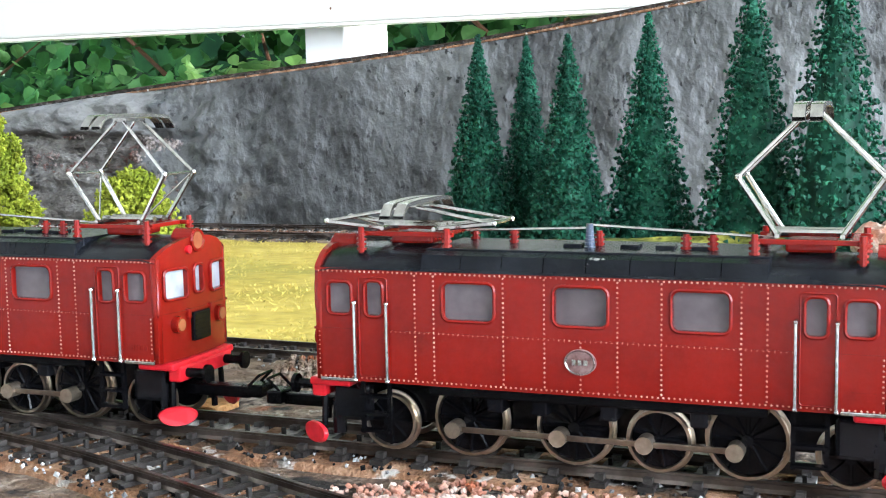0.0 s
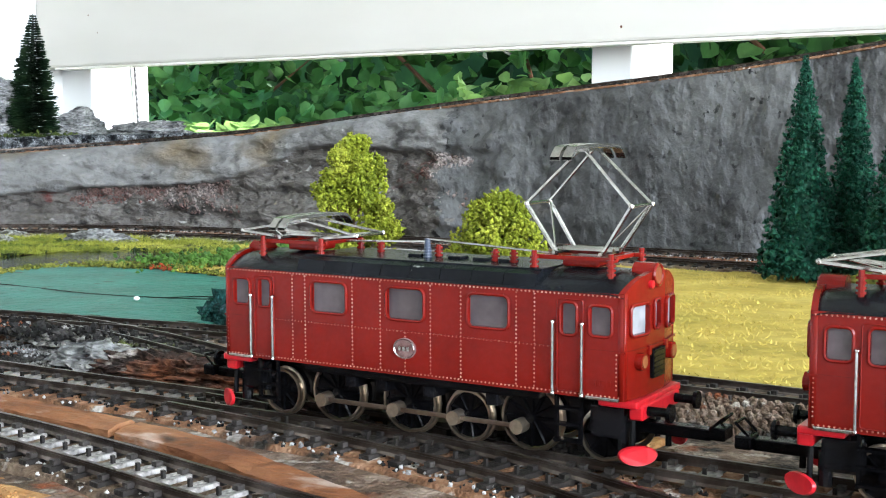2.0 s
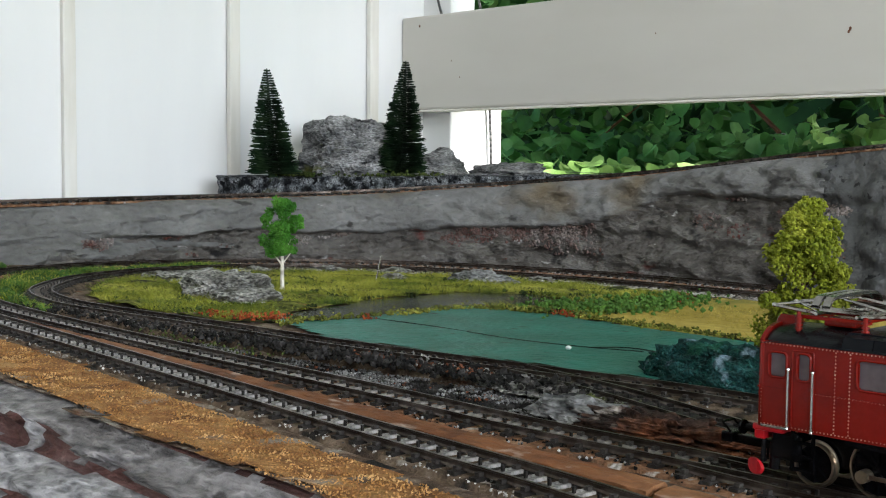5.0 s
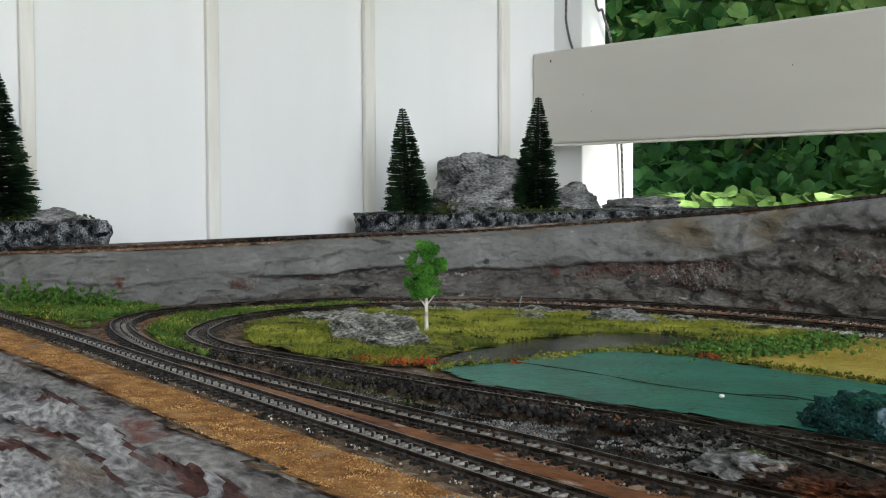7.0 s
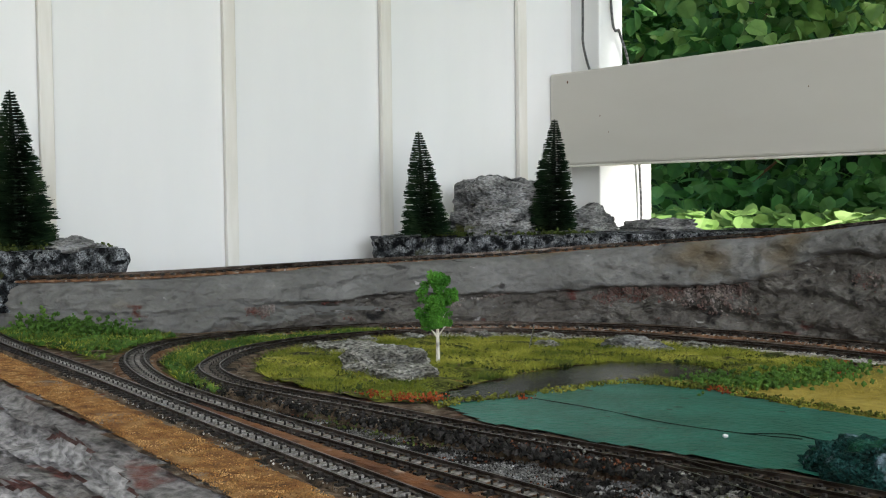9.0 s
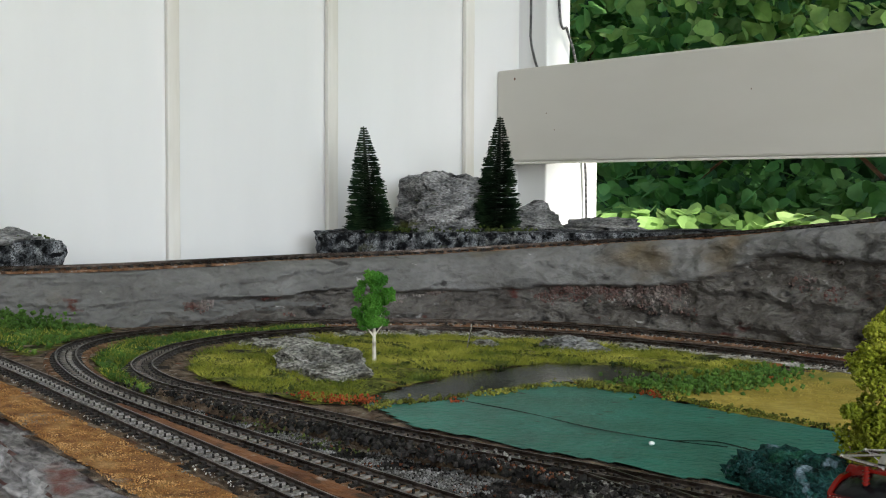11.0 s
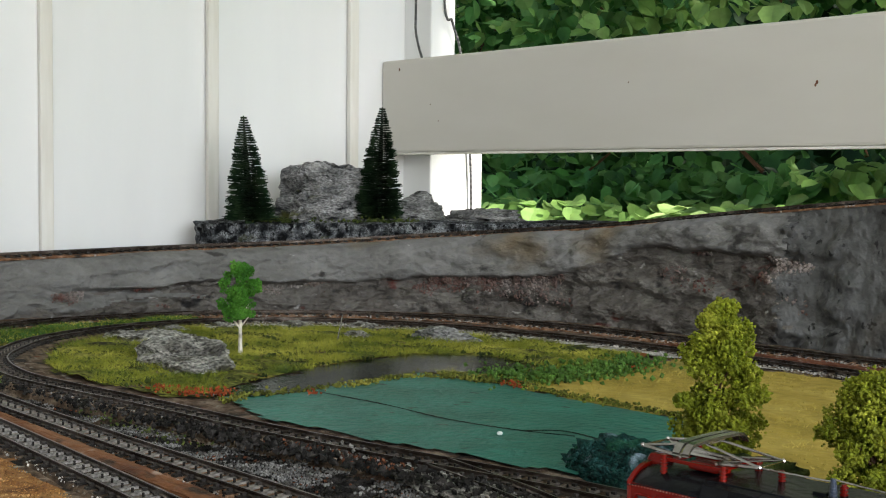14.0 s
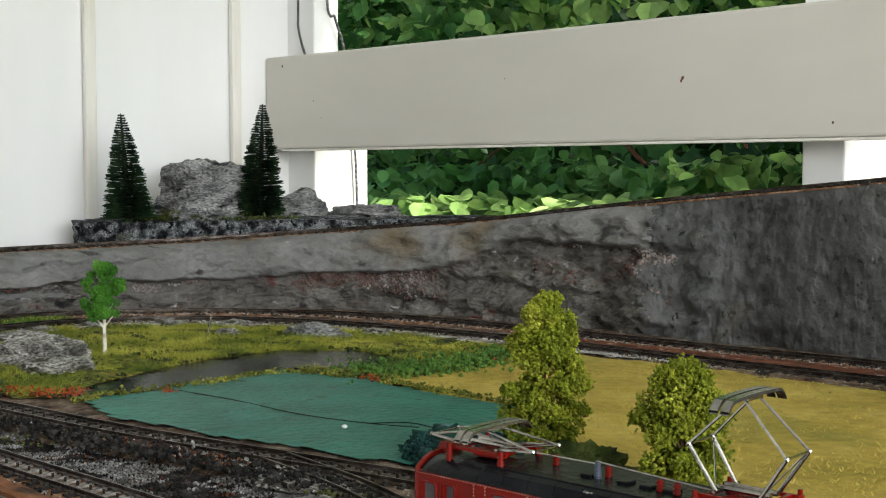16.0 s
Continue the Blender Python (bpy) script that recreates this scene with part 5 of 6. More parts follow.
def ring(w, h, r, lip, depth, m, inner=0.0):
    """A frame with rounded corners round an opening w by h, standing proud by depth, in the plane of m."""
    bm = bmesh.new()
    loops = []
    for grow, z in ((inner, -0.0004), (inner, depth * 0.7), (lip * 0.5, depth), (lip, depth * 0.5), (lip, -0.0004)):
        l = []
        rr = max(0.0002, r + grow)
        for cx, cy, a0 in ((1, 1, 0), (-1, 1, 90), (-1, -1, 180), (1, -1, 270)):
            for k in range(5):
                a = radians(a0 + 22.5 * k)
                l.append(bm.verts.new(m @ Vector((cx * (w / 2 - r) + rr * math.cos(a), cy * (h / 2 - r) + rr * math.sin(a), z))))
        loops.append(l)
    for a, b in zip(loops, loops[1:]):
        for k in range(20):
            bm.faces.new((a[k], a[(k + 1) % 20], b[(k + 1) % 20], b[k]))
    bmesh.ops.recalc_face_normals(bm, faces=bm.faces[:])
    return bm


def plane_at(o, side):
    """Axes for work on a long side: local x along the loco, y up, z outwards."""
    return Matrix.Translation(o) @ Matrix(((1, 0, 0), (0, 0, -1), (0, 1, 0))).to_4x4() if side < 0 else Matrix.Translation(o) @ Matrix(((-1, 0, 0), (0, 0, 1), (0, 1, 0))).to_4x4()


def end_at(y, z, e):
    """Axes for work on a cab end: local x sideways, y up, z outwards, following the bow."""
    d = 0.0004
    slope = math.atan2(cab_x(y - d) - cab_x(y + d), 2 * d)
    return Matrix.Diagonal((e, 1, 1, 1)) @ Matrix.Translation((cab_x(y) + 0.0002, y, z)) @ Matrix.Rotation(slope, 4, "Z") @ Matrix(((0, 0, 1), (1, 0, 0), (0, 1, 0))).to_4x4()


def window_on(body, m, w, h, r, pane, lip=0.0008):
    f = part("window_frame", ring(w, h, r, lip, 0.0006, m, 0.0), M_RED, body)
    bm = box(bmesh.new(), -w / 2 - 0.0004, -h / 2 - 0.0004, -0.0014, w / 2 + 0.0004, h / 2 + 0.0004, -0.0010)
    bmesh.ops.transform(bm, matrix=m, verts=bm.verts[:])
    part("window_pane", bm, pane, f, "grey translucent plastic pane")


def wheel(loco, x, side, dia, spokes, z=None):
    r = dia / 2
    c = Vector((x, side * 0.0088, r))
    w = thing_part("wheel", loco)
    out = Vector((0, side, 0))
    bm = bmesh.new()
    R = r + 0.0007
    for k in range(28):
        a, b = 6.2832 * k / 28, 6.2832 * (k + 1) / 28
        loop = []
        for ang in (a, b):
            ca, sa = math.cos(ang), math.sin(ang)
            loop.append([c + Vector((ca * rr, side * oy, sa * rr)) for rr, oy in ((R, -0.0012), (R, -0.0006), (r, -0.0004), (r, 0.0014), (r - 0.0007, 0.0014), (r - 0.0007, -0.0012))])
        va = [bm.verts.new(p) for p in loop[0]]
        vb = [bm.verts.new(p) for p in loop[1]]
        for i in range(6):
            bm.faces.new((va[i], va[(i + 1) % 6], vb[(i + 1) % 6], vb[i]))
    bmesh.ops.remove_doubles(bm, verts=bm.verts[:], dist=1e-6)
    bmesh.ops.recalc_face_normals(bm, faces=bm.faces[:])
    part("tyre", bm, M_TREAD, w, "dull steel tyre")
    bm = bmesh.new()
    tube(bm, c - out * 0.0008, c + out * 0.0002, r - 0.0010, 28)
    part("centre", bm, M_BLACK, w)
    for k in range(spokes):
        a = 6.2832 * k / spokes
        part("spoke", tube(bmesh.new(), c + out * 0.0005, c + out * 0.0005 + Vector((math.cos(a), 0, math.sin(a))) * (r - 0.001), 0.0005, 5), M_BLACK, w)
    part("hub", tube(bmesh.new(), c, c + out * 0.0020, 0.0014, 12), M_BLACK, w)


def thing_part(name, parent):
    ob = new(name)
    ob.empty_display_size = 0.005
    ob.parent = parent
    return ob


def pantograph(loco, x, raised):
    p = thing_part("pantograph", loco)
    zr = roof_z(0)
    bz = zr + 0.0026
    bm = bmesh.new()
    for y in (-0.0085, 0.0085):
        box(bm, x - 0.0125, y - 0.0008, bz, x + 0.0125, y + 0.0008, bz + 0.0012, 0.0002)
    for dx in (-0.0095, 0.0095):
        box(bm, x + dx - 0.0008, -0.0085, bz, x + dx + 0.0008, 0.0085, bz + 0.0012, 0.0002)
    box(bm, x - 0.0055, -0.0055, bz - 0.0022, x + 0.0055, 0.0055, bz + 0.0006, 0.0008)
    part("base_frame", bm, M_RED, p, "red metal base frame")
    for dx in (-0.0115, 0.0115):
        for y in (-0.0105, 0.0105):
            bm = bmesh.new()
            z = roof_z(y) - 0.0004
            tube(bm, (x + dx, y, z), (x + dx, y, bz + 0.0024), 0.0008, 8)
            for k in range(4):
                tube(bm, (x + dx, y, z + 0.0008 + 0.0012 * k), (x + dx, y, z + 0.0014 + 0.0012 * k), 0.0013, 10)
            part("insulator", bm, M_RED, p)
    bm = bmesh.new()
    tube(bm, (x - 0.0085, -0.0022, bz + 0.0022), (x + 0.0085, -0.0022, bz + 0.0022), 0.0009, 8)
    part("spring", bm, M_SILVER, p)
    bm = tube(bmesh.new(), (x - 0.0085, 0.0022, bz + 0.0022), (x + 0.0085, 0.0022, bz + 0.0022), 0.0009, 8)
    part("spring", bm, M_SILVER, p)
    bm = bmesh.new()
    tube(bm, (x - 0.007, -0.0078, bz + 0.0018), (x - 0.007, 0.0078, bz + 0.0018), 0.0006, 6)
    tube(bm, (x + 0.007, -0.0078, bz + 0.0018), (x + 0.007, 0.0078, bz + 0.0018), 0.0006, 6)
    part("pivot_shaft", bm, M_SILVER, p)
    if raised:
        elbow, apex = (0.0157, bz + 0.0150), bz + 0.0295
    else:
        elbow, apex = (0.0225, bz + 0.0034), bz + 0.0070
    for s in (-1, 1):
        for y in (-1, 1):
            ex = x + s * elbow[0]
            part("lower_arm", tube(bmesh.new(), (x + s * 0.007, y * 0.0062, bz + 0.0018), (ex, y * 0.0072, elbow[1]), 0.00066, 6), M_SILVER, p)
            bm = tube(bmesh.new(), (ex, y * 0.0072, elbow[1]), (x + s * 0.0012, y * 0.0045, apex), 0.00045, 6)
            ball(bm, (ex, y * 0.0072, elbow[1]), 0.0009, 1)
            part("upper_arm", bm, M_SILVER, p)
        bm = tube(bmesh.new(), (x + s * elbow[0], -0.0072, elbow[1]), (x + s * elbow[0], 0.0072, elbow[1]), 0.0004, 6)
        part("cross_rod", bm, M_SILVER, p)
        bm = tube(bmesh.new(), (x + s * 0.007, -0.0062, bz + 0.0022), (x + s * elbow[0] * 0.98, 0.0070, elbow[1]), 0.00026, 5)
        part("diagonal_rod", bm, M_SILVER, p)
    q, t = curve_points([(-0.0178, -0.0030), (-0.0158, -0.0010), (-0.0130, 0.0), (0.0, 0.0004), (0.0130, 0.0), (0.0158, -0.0010), (0.0178, -0.0030)], 0.001)
    for dx in (-0.0018, 0.0018):
        bm = bmesh.new()
        rows = [[bm.verts.new((x + dx + ux, a[0], apex + 0.0008 + a[1] + uz)) for ux, uz in ((-0.0014, 0), (0.0014, 0), (0.0013, 0.0010), (-0.0013, 0.0010))] for a in q]
        for a, b in zip(rows, rows[1:]):
            for k in range(4):
                bm.faces.new((a[k], a[(k + 1) % 4], b[(k + 1) % 4], b[k]))
        bmesh.ops.recalc_face_normals(bm, faces=bm.faces[:])
        part("contact_strip", bm, M_SILVER, p)
    part("head_bar", box(bmesh.new(), x - 0.0022, -0.0045, apex, x + 0.0022, 0.0045, apex + 0.0009), M_SILVER, p)


def locomotive(m):
    loco = thing("electric_locomotive", m, "brick red riveted electric model locomotive with black roof and two pantographs", "locomotive", "coupled locomotives")
    X = lambda s: -HL + 2 * HL * s
    SH = Z1 - Z0
    zb, zt = Z0 + 0.585 * SH, Z0 + 0.895 * SH
    sides = [(0.259, 0.348), (0.456, 0.544), (0.652, 0.741)]
    small = [(0.040, 0.082), (0.918, 0.960)]
    doorw = [(0.112, 0.142), (0.858, 0.888)]
    body = thing_part("body", loco)
    for side in (-1, 1):
        holes = [(X(a), X(b), zb, zt) for a, b in sides]
        holes += [(X(a), X(b), zb + 0.0005, zt - 0.0008) for a, b in small] + [(X(a), X(b), zb + 0.0002, zt - 0.0004) for a, b in doorw]
        bm = pierced([-HL + 0.0024, HL - 0.0024], [Z0, Z1], holes, lambda u, v: (u, side * HW, v), 0.0016, (0, side, 0))
        part("side_wall", bm, M_RED, body)
        for h in holes:
            w, hh = h[1] - h[0], h[3] - h[2]
            window_on(body, plane_at(((h[0] + h[1]) / 2, side * HW, (h[2] + h[3]) / 2), side), w, hh, 0.0016 if w > 0.008 else 0.0012, M_PANE)
        for a in (0.0925, 0.843):
            door = thing_part("cab_door", body)
            dm = plane_at((X(a + 0.033), side * HW, Z0 + SH * 0.485), side)
            part("door_frame", ring(0.0072, SH * 0.86, 0.0006, 0.0004, 0.0004, dm), M_RED, door)
            for hx in (a, a + 0.0615):
                bm = bmesh.new()
                xx, yy = X(hx), side * (HW + 0.0012)
                za, zc = Z0 + 0.0006, Z0 + SH * 0.70
                tube(bm, (xx, yy, za), (xx, yy, zc), 0.00042, 8)
                for z in (za, zc):
                    tube(bm, (xx, yy, z), (xx, side * HW, z + 0.0003), 0.0004, 6)
                    ball(bm, (xx, yy, z), 0.0006, 1)
                part("handrail", bm, M_SILVER, door, "bright metal handrail")
        for x0, x1 in ((-HL + 0.002, X(0.09)), (X(0.158), X(0.84)), (X(0.908), HL - 0.002)):
            part("belt_strip", box(bmesh.new(), x0, side * HW - 0.0003, Z0 + SH * 0.448, x1, side * HW + 0.0003, Z0 + SH * 0.466), M_RED, body)
        spots = []
        yy = side * (HW + 0.0001)
        for z in (Z0 + 0.0009, Z1 - 0.0008):
            spots += [(x, yy, z, 0.00034) for x in np.arange(-HL + 0.003, HL - 0.003, 0.00125)]
        spots += [(x, yy, Z0 + SH * 0.457, 0.00036) for x in np.arange(X(0.16), X(0.84), 0.00125)]
        for s in (0.205, 0.240, 0.366, 0.438, 0.562, 0.634, 0.760, 0.800):
            spots += [(X(s), yy, z, 0.00034) for z in np.arange(Z0 + 0.0016, Z1 - 0.0012, 0.00115)]
        for s in (0.02, 0.972):
            spots += [(X(s), yy, z, 0.0003) for z in np.arange(Z0 + 0.003, Z0 + SH * 0.46, 0.00115)]
        spots += [(X(0.5), yy, z, 0.00034) for z in list(np.arange(Z0 + 0.0016, Z0 + 0.0055, 0.00115)) + list(np.arange(Z0 + 0.0115, Z0 + SH * 0.47, 0.00115))]
        lumps("rivets", spots, M_RIVET, body, 3, True, 0.1)
        plate = part("number_plate", tube(bmesh.new(), (0, 0, 0), (0, 0, 0.0007), 0.0038, 28), M_PLATE, loco, "oval cast metal plate")
        plate.matrix_local = plane_at((0.0, side * HW, Z0 + SH * 0.285), side) @ Matrix.Diagonal((1.0, 0.80, 1, 1))
        for bx, bw in ((-0.0014, 0.0009), (0.0, 0.0009), (0.0014, 0.0009)):
            part("number_bar", box(bmesh.new(), bx - bw / 2, -0.0008, 0.0006, bx + bw / 2, 0.0008, 0.0010), M_SILVER, plate)
        part("rim", ring(0.0064, 0.0064, 0.0031, 0.0005, 0.0010, Matrix.Identity(4)), M_SILVER, plate)
        bars = bmesh.new()
        for k in range(5):
            box(bars, X(0.925) + k * 0.0011, side * HW - 0.0002, Z0 + 0.0036, X(0.925) + k * 0.0011 + 0.0007, side * HW + 0.0003, Z0 + 0.0049)
        part("cast_bars", bars, M_RED, loco)
        part("sill_rail", box(bmesh.new(), X(0.91), side * HW - 0.0006, Z0 - 0.0002, HL - 0.003, side * HW + 0.0006, Z0 + 0.0007, 0.0002), M_SILVER, loco, "worn pale sill edge")
        part("sill_rail", box(bmesh.new(), -HL + 0.003, side * HW - 0.0006, Z0 - 0.0002, X(0.088), side * HW + 0.0006, Z0 + 0.0007, 0.0002), M_SILVER, loco, "worn pale sill edge")
    # cab ends
    for e in (-1, 1):
        fw = [(-0.0148, -0.0062), (0.0062, 0.0148)]
        fholes = [(a, b, zb + 0.0006, zt - 0.0006) for a, b in fw] + [(-0.0020, 0.0020, zb + 0.0012, zt - 0.0004)]
        us = list(np.linspace(-HW, HW, 25))
        bm = pierced(us, [Z0, Z0 + 0.012, Z1, Z1 + 0.004], fholes,
                     lambda u, v: (e * cab_x(u), u, v if v <= Z1 + 0.0001 else roof_z(u) + 0.0002), 0.0016, (e, 0, 0))
        part("cab_end", bm, M_RED, body)
        for h in fholes:
            window_on(body, end_at((h[0] + h[1]) / 2, (h[2] + h[3]) / 2, e), h[1] - h[0], h[3] - h[2], 0.0012, M_PANELIGHT)
        bm = bmesh.new()
        line = np.array([(e * (cab_x(u) + 0.0001), u) for u in np.linspace(-HW, HW, 25)])
        way = np.gradient(line, axis=0)
        way /= np.linalg.norm(way, axis=1)[:, None]
        sweep(bm, line, way, [(-0.0004, -0.0003), (0.0004, -0.0003), (0.0004, 0.0003), (-0.0004, 0.0003)], [Z0 + SH * 0.457] * 25)
        part("belt_strip", bm, M_RED, body)
        for side in (-1, 1):
            corner = bmesh.new()
            tube(corner, (e * (HL - 0.0028), side * (HW - 0.0012), Z0), (e * (HL - 0.0028), side * (HW - 0.0012), Z1), 0.0014, 12)
            tube(corner, (e * (HL - 0.0042), side * (HW - 0.0011), Z0), (e * (HL - 0.0042), side * (HW - 0.0011), Z1), 0.0011, 12)
            part("corner_post", corner, M_RED, body, smooth=True)
        zl = Z1 + 0.0036
        lamp = part("headlamp", tube(bmesh.new(), (e * (HL - 0.006), 0, zl), (e * (HL + 0.0003), 0, zl), 0.0034, 20), M_RED, loco, "round red roof headlamp housing")
        part("lens", tube(bmesh.new(), (e * (HL + 0.0002), 0, zl), (e * (HL + 0.0006), 0, zl), 0.0024, 18), M_LENS, lamp)
        bm = bmesh.new()
        for k in range(18):
            a, b = 6.2832 * k / 18, 6.2832 * (k + 1) / 18
            tube(bm, (e * (HL + 0.0004), 0.0029 * math.cos(a), zl + 0.0029 * math.sin(a)), (e * (HL + 0.0004), 0.0029 * math.cos(b), zl + 0.0029 * math.sin(b)), 0.0005, 5)
        part("bezel", bm, M_RED, lamp)
        lamp2 = part("marker_lamp", tube(bmesh.new(), (e * (cab_x(0.006) - 0.0006), -0.0048, Z1 + 0.0015), (e * (cab_x(0.006) + 0.001), -0.0048, Z1 + 0.0015), 0.0011, 12), M_BRIGHTRED, loco, "small red marker lamp")
        for side in (-1, 1):
            y = side * 0.0105
            lo = part("lower_lamp", tube(bmesh.new(), (e * (cab_x(y) - 0.001), y, Z0 + 0.0098), (e * (cab_x(y) + 0.0016), y, Z0 + 0.0098), 0.0024, 18), M_RED, loco, "round red lamp housing")
            part("lens", tube(bmesh.new(), (e * (cab_x(y) + 0.0014), y, Z0 + 0.0098), (e * (cab_x(y) + 0.0019), y, Z0 + 0.0098), 0.0017, 16), M_LENS, lo, "amber lens")
            part("lamp_bracket", box(bmesh.new(), e * cab_x(0.006) - 0.0010, side * 0.0058 - 0.0008, Z0 + 0.0108, e * cab_x(0.006) + 0.0010, side * 0.0058 + 0.0008, Z0 + 0.0136, 0.0003), M_RED, loco)
        gx = e * (HL + 0.0004)
        grille = part("grille", box(bmesh.new(), gx - 0.0008, -0.0042, Z0 + 0.0042, gx + 0.0008, 0.0042, Z0 + 0.0122, 0.0003), M_BLACK, loco, "black front grille")
        for k in range(5):
            z = Z0 + 0.0053 + 0.00145 * k
            part("slat", box(bmesh.new(), gx - 0.0010, -0.0036, z, gx + 0.0010, 0.0036, z + 0.0004), M_BLACK, grille)
        # buffer beam, buffers, plough and coupling
        beam_bm = bmesh.new()
        box(beam_bm, min(e * (HL - 0.010), e * (HL + 0.0014)), -0.0158, Z0 - 0.0022, max(e * (HL - 0.010), e * (HL + 0.0014)), 0.0158, Z0 - 0.0001, 0.0006)
        box(beam_bm, min(e * (HL - 0.002), e * (HL + 0.0020)), -0.0135, Z0 - 0.0056, max(e * (HL - 0.002), e * (HL + 0.0020)), 0.0135, Z0 - 0.0014, 0.0006)
        part("buffer_beam", beam_bm, M_BRIGHTRED, loco, "bright red buffer beam")
        for side in (-1, 1):
            y, z = side * 0.0098, Z0 - 0.0034
            bu = part("buffer", tube(bmesh.new(), (e * (HL + 0.0015), y, z), (e * (HL + 0.0080), y, z), 0.0013, 14), M_BLACK, loco, "black buffer")
            bm = tube(bmesh.new(), (e * (HL + 0.0078), y, z), (e * (HL + 0.0088), y, z), 0.0025, 18)
            part("buffer_head", bm, M_BLACK, bu)
            bm = bmesh.new()
            bmesh.ops.create_cone(bm, cap_ends=True, segments=24, radius1=1.0, radius2=0.92, depth=1.0)
            for v in bm.verts:
                v.co = Vector((v.co.x * 0.0054, v.co.y * (0.0031 if v.co.y < 0 else 0.0024), v.co.z * 0.0009 - 0.05 * 0.0054 * (v.co.x ** 2)))
            face = Vector((e * 0.55, side * 0.83, 0.06)).normalized()
            along = Vector((0, 0, 1)).cross(face).normalized()
            basis = Matrix((along, face.cross(along), face)).transposed().to_4x4()
            bmesh.ops.transform(bm, matrix=Matrix.Translation((e * (HL + 0.001), side * 0.0140, 0.0042)) @ basis, verts=bm.verts[:])
            part("snow_plough", bm, M_BRIGHTRED, loco, "pinkish red plough plate")
            part("plough_bracket", tube(bmesh.new(), (e * (HL - 0.0012), side * 0.0128, 0.0055), (e * (HL - 0.0012), side * 0.0120, Z0 - 0.004), 0.0008, 6), M_BLACK, loco)
            bm = bmesh.new()
            box(bm, min(e * (HL - 0.014), e * (HL - 0.0035)), side * 0.0108 - 0.0018, 0.0070, max(e * (HL - 0.014), e * (HL - 0.0035)), side * 0.0108 + 0.0018, Z0 - 0.002, 0.0012)
            tube(bm, (e * (HL - 0.0045), side * 0.0108, 0.0035), (e * (HL - 0.0045), side * 0.0108, 0.012), 0.0018, 10)
            part("axle_guard", bm, M_GLOSSBLACK, loco, "glossy black axle guard")
        bm = bmesh.new()
        box(bm, min(e * (HL - 0.004), e * (HL + 0.0165)), -0.0022, 0.0072, max(e * (HL - 0.004), e * (HL + 0.0165)), 0.0022, 0.0104, 0.0004)
        box(bm, min(e * (HL + 0.016), e * (HL + 0.0205)), -0.0036 + 0.0010 * e, 0.0076, max(e * (HL + 0.016), e * (HL + 0.0205)), 0.0036 + 0.0010 * e, 0.0112, 0.0005)
        for y in (-0.0035, 0.0035):
            tube(bm, (e * (HL + 0.017), y, 0.011), (e * (HL + 0.0205), y, 0.0142), 0.0004, 6)
        tube(bm, (e * (HL + 0.0205), -0.0035, 0.0142), (e * (HL + 0.0205), 0.0035, 0.0142), 0.0004, 6)
        tube(bm, (e * (HL + 0.004), 0, 0.009), (e * (HL + 0.004), 0, 0.004), 0.0009, 8)
        part("coupling", bm, M_BLACK, loco, "black hook and loop coupling")
    # roof
    bm = bmesh.new()
    rows = []
    for x in [-HL + 0.0020, -HL + 0.006, -HL + 0.016, -0.03, 0.0, 0.03, HL - 0.016, HL - 0.006, HL - 0.0020]:
        droop = 0.0016 * max(0, (abs(x) - (HL - 0.008)) / 0.008) ** 2
        rows.append([bm.verts.new((x, y, (Z1 - 0.0003 if abs(y) > HW else roof_z(y)) - droop)) for y in [-HW - 0.0003] + list(np.linspace(-HW, HW, 17)) + [HW + 0.0003]])
    for a, b in zip(rows, rows[1:]):
        for k in range(len(a) - 1):
            bm.faces.new((a[k], b[k], b[k + 1], a[k + 1]))
    bmesh.ops.recalc_face_normals(bm, faces=bm.faces[:])
    roof = part("roof", bm, M_ROOF, loco, "dull black roof with worn scratches", smooth=True)
    n = 8
    for side in (-1, 1):
        for k in range(n):
            x0, x1 = X(0.215) + (X(0.80) - X(0.215)) * k / n, X(0.215) + (X(0.80) - X(0.215)) * (k + 1) / n
            bm = bmesh.new()
            sec = [(side * (HW - 0.0003), Z1 - 0.0001), (side * (HW - 0.0016), Z1 + 0.0036), (side * 0.0128, Z1 + 0.0045), (side * 0.0120, Z1 + 0.0005)]
            va = [bm.verts.new((x0 + 0.00012, y, z)) for y, z in sec]
            vb = [bm.verts.new((x1 - 0.00012 + (0.0 if k < n - 1 else 0.0), y, z)) for y, z in sec]
            for i in range(4):
                bm.faces.new((va[i], va[(i + 1) % 4], vb[(i + 1) % 4], vb[i]))
            bm.faces.new(va), bm.faces.new(vb[::-1])
            bmesh.ops.recalc_face_normals(bm, faces=bm.faces[:])
            part("roof_panel", bm, M_ROOF, roof)
    part("roof_deck", box(bmesh.new(), X(0.215), -0.0129, Z1 + 0.002, X(0.80), 0.0129, roof_z(0) + 0.0003, 0.0003), M_ROOF, roof)
    for hx in (0.46, 0.56, 0.62, 0.68):
        part("roof_hatch", box(bmesh.new(), X(hx) - 0.0022, -0.004, roof_z(0), X(hx) + 0.0022, 0.001, roof_z(0) + 0.0012, 0.0003), M_ROOF, roof)
    pantograph(loco, X(0.165), False)
    pantograph(loco, X(0.855), True)
    bm = bmesh.new()
    ix, iz = X(0.49), roof_z(0)
    for k in range(6):
        tube(bm, (ix, -0.003, iz + 0.0009 * k), (ix, -0.003, iz + 0.0009 * k + 0.0006), 0.0014 - 0.0001 * k, 12)
    tube(bm, (ix, -0.003, iz), (ix, -0.003, iz + 0.006), 0.0009, 10)
    part("bushing", bm, M_INSUL, loco, "blue grey ribbed insulator")
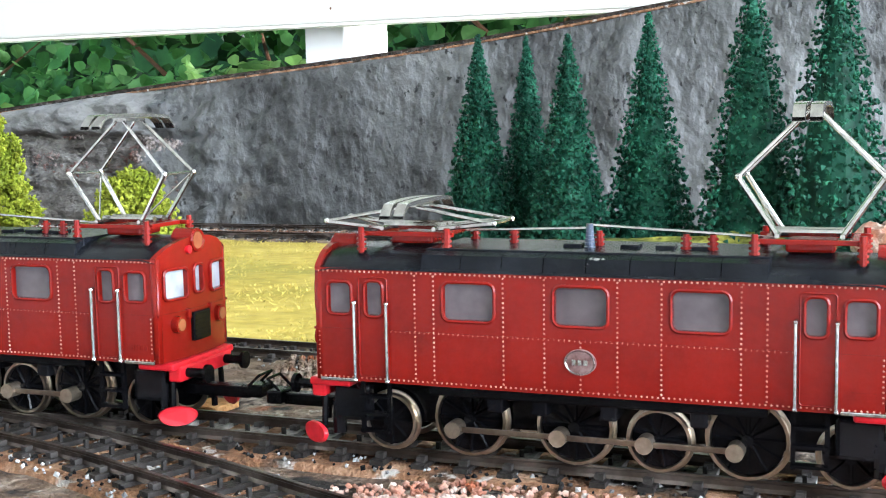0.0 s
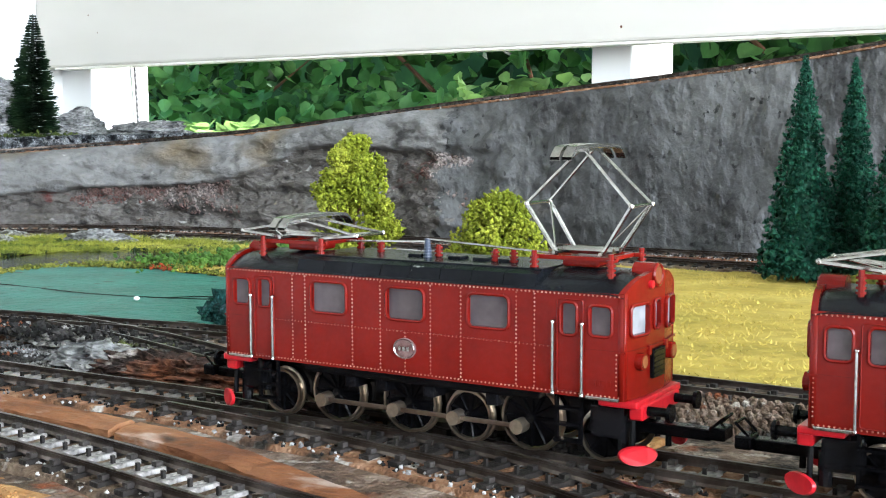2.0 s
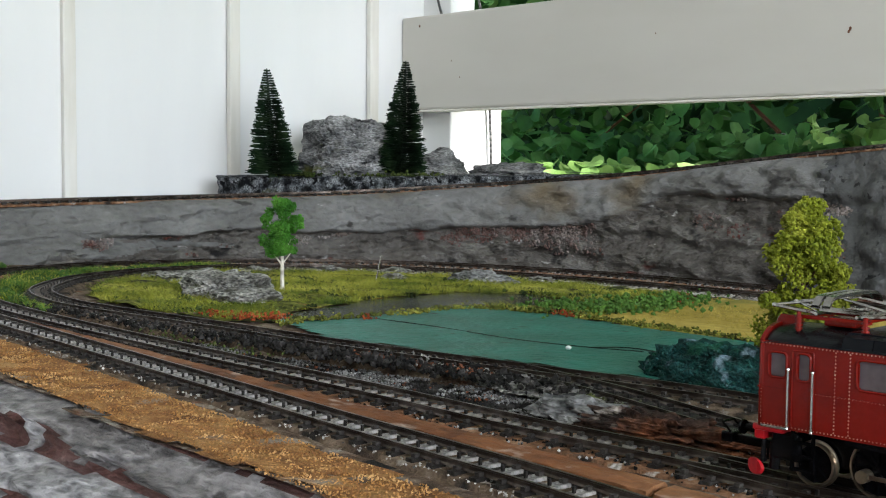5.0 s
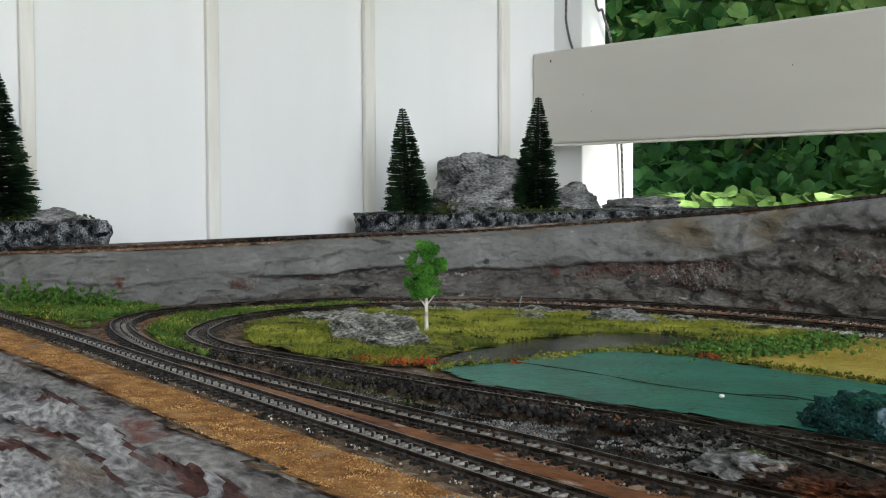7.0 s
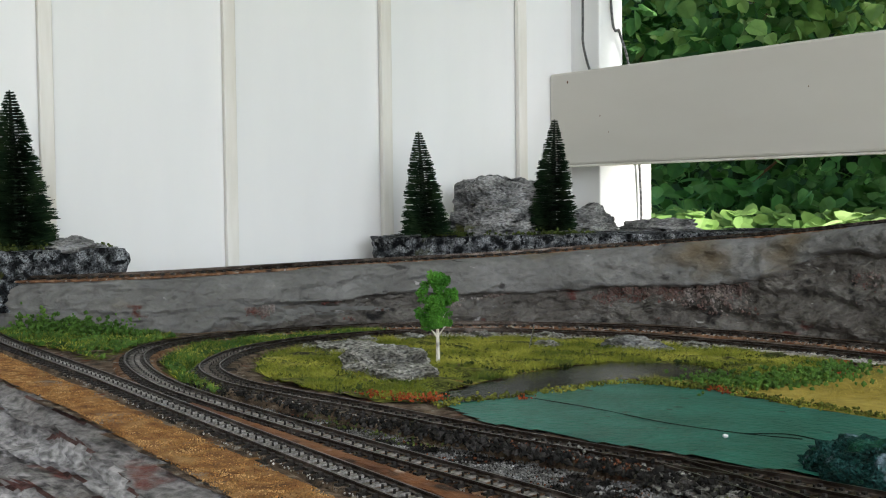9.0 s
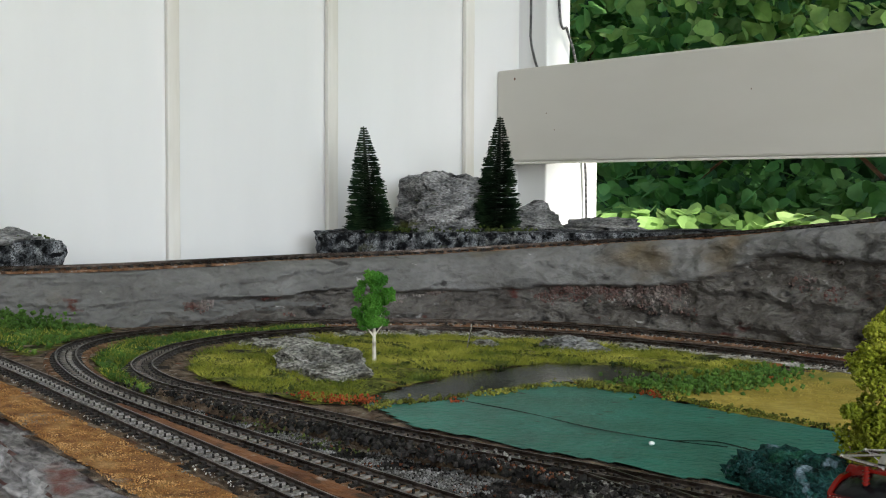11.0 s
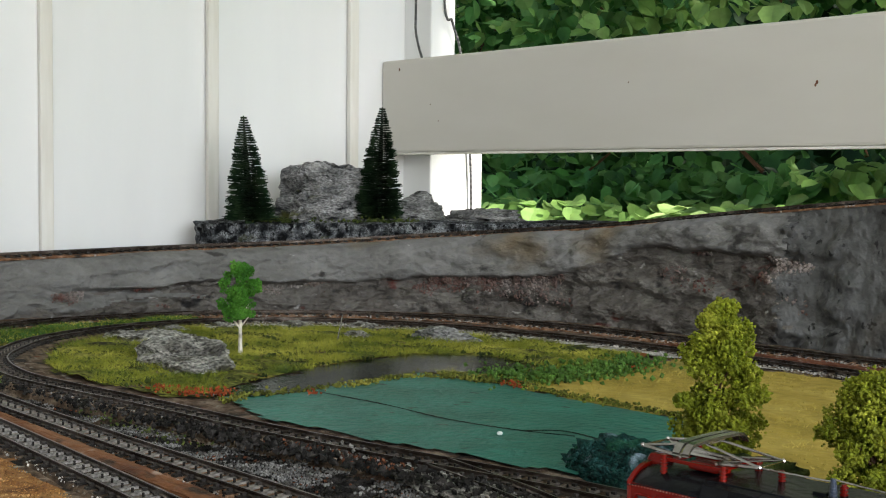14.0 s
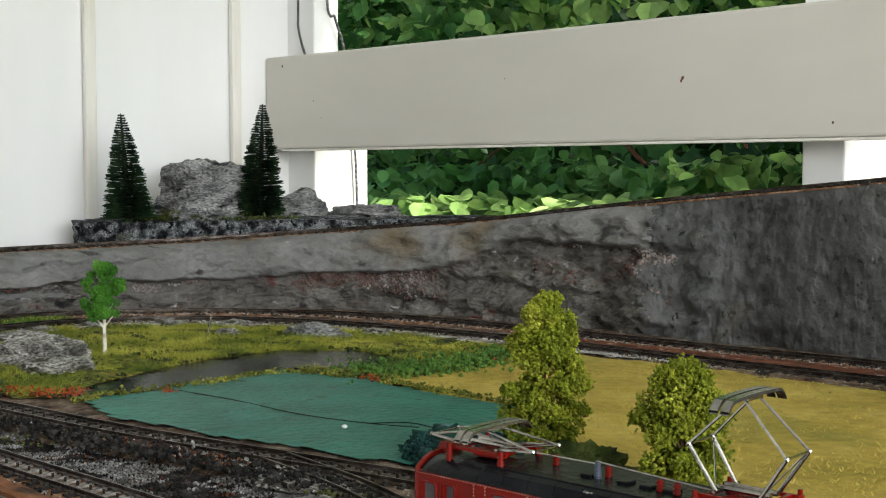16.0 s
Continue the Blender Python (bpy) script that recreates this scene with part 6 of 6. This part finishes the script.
    for s, y in ((0.50, 0.001), (0.655, -0.003), (0.70, -0.0035), (0.34, 0.003)):
        bm = bmesh.new()
        tube(bm, (X(s), y, iz), (X(s), y, iz + 0.0040), 0.0008, 8)
        for k in range(3):
            tube(bm, (X(s), y, iz + 0.0005 + 0.0011 * k), (X(s), y, iz + 0.0011 + 0.0011 * k), 0.0013, 10)
        part("insulator", bm, M_RED, loco)
    bm = bmesh.new()
    tube(bm, (ix, -0.003, iz + 0.0058), (X(0.80), -0.0035, iz + 0.0036), 0.00032, 6)
    tube(bm, (ix, -0.003, iz + 0.0050), (X(0.25), 0.002, iz + 0.0034), 0.00032, 6)
    part("conductor", bm, M_SILVER, loco, "thin bright conductor wire")
    # frame, wheels, rods, steps
    bm = box(bmesh.new(), -HL + 0.010, -0.0066, 0.0065, HL - 0.010, 0.0066, Z0 + 0.001, 0.0006)
    part("underframe", bm, M_BLACK, loco, "black underframe")
    part("sill_beam", box(bmesh.new(), X(0.22), -0.0150, Z0 - 0.0030, X(0.80), 0.0150, Z0, 0.0006), M_BLACK, loco)
    for s in (0.34, 0.42, 0.54, 0.69):
        part("hanger", box(bmesh.new(), X(s) - 0.002, -0.0140, Z0 - 0.0065, X(s) + 0.002, 0.0140, Z0 - 0.002, 0.0005), M_GLOSSBLACK, loco)
    for side in (-1, 1):
        for s, dia, sp in ((0.285, 0.0186, 12), (0.475, 0.0186, 12), (0.765, 0.0186, 12), (0.620, 0.0150, 9), (0.130, 0.0142, 8), (0.925, 0.0142, 8)):
            wheel(loco, X(s), side, dia, sp)
        pins = [(0.262, 0.0072), (0.452, 0.0072), (0.600, 0.0072), (0.748, 0.0072)]
        for (a, za), (b, zc) in zip(pins, pins[1:]):
            bm = bmesh.new()
            y = side * 0.0128
            box(bm, X(a), y - 0.0004, za - 0.0007, X(b), y + 0.0004, za + 0.0007, 0.0002)
            part("coupling_rod", bm, M_ROD, loco, "bronze brown coupling rod")
        for a, za in pins:
            part("crank_pin", tube(bmesh.new(), (X(a), side * 0.0100, za), (X(a), side * 0.0145, za), 0.0021, 14), M_BOSS, loco, "round bright bronze crank pin")
        for s in (0.12, 0.865):
            st = thing_part("step_ladder", loco)
            for dx in (-0.0036, 0.0036):
                part("stringer", box(bmesh.new(), X(s) + dx - 0.0005, side * 0.0148 - 0.0005, 0.0050, X(s) + dx + 0.0005, side * 0.0148 + 0.0005, Z0 - 0.0002), M_BLACK, st)
            for z in (0.0056, 0.0100, 0.0143):
                part("tread", box(bmesh.new(), X(s) - 0.0038, side * 0.0150 - 0.0016, z, X(s) + 0.0038, side * 0.0150 + 0.0010, z + 0.0007), M_BLACK, st)
    return loco


lead = locomotive(pose(0.0103, 0.3510, rail_z(0.3510), 0, 0, 1.6))
copy_thing(lead, pose(-0.1748, 0.3482, rail_z(0.3482), 0, 0, 1.8))
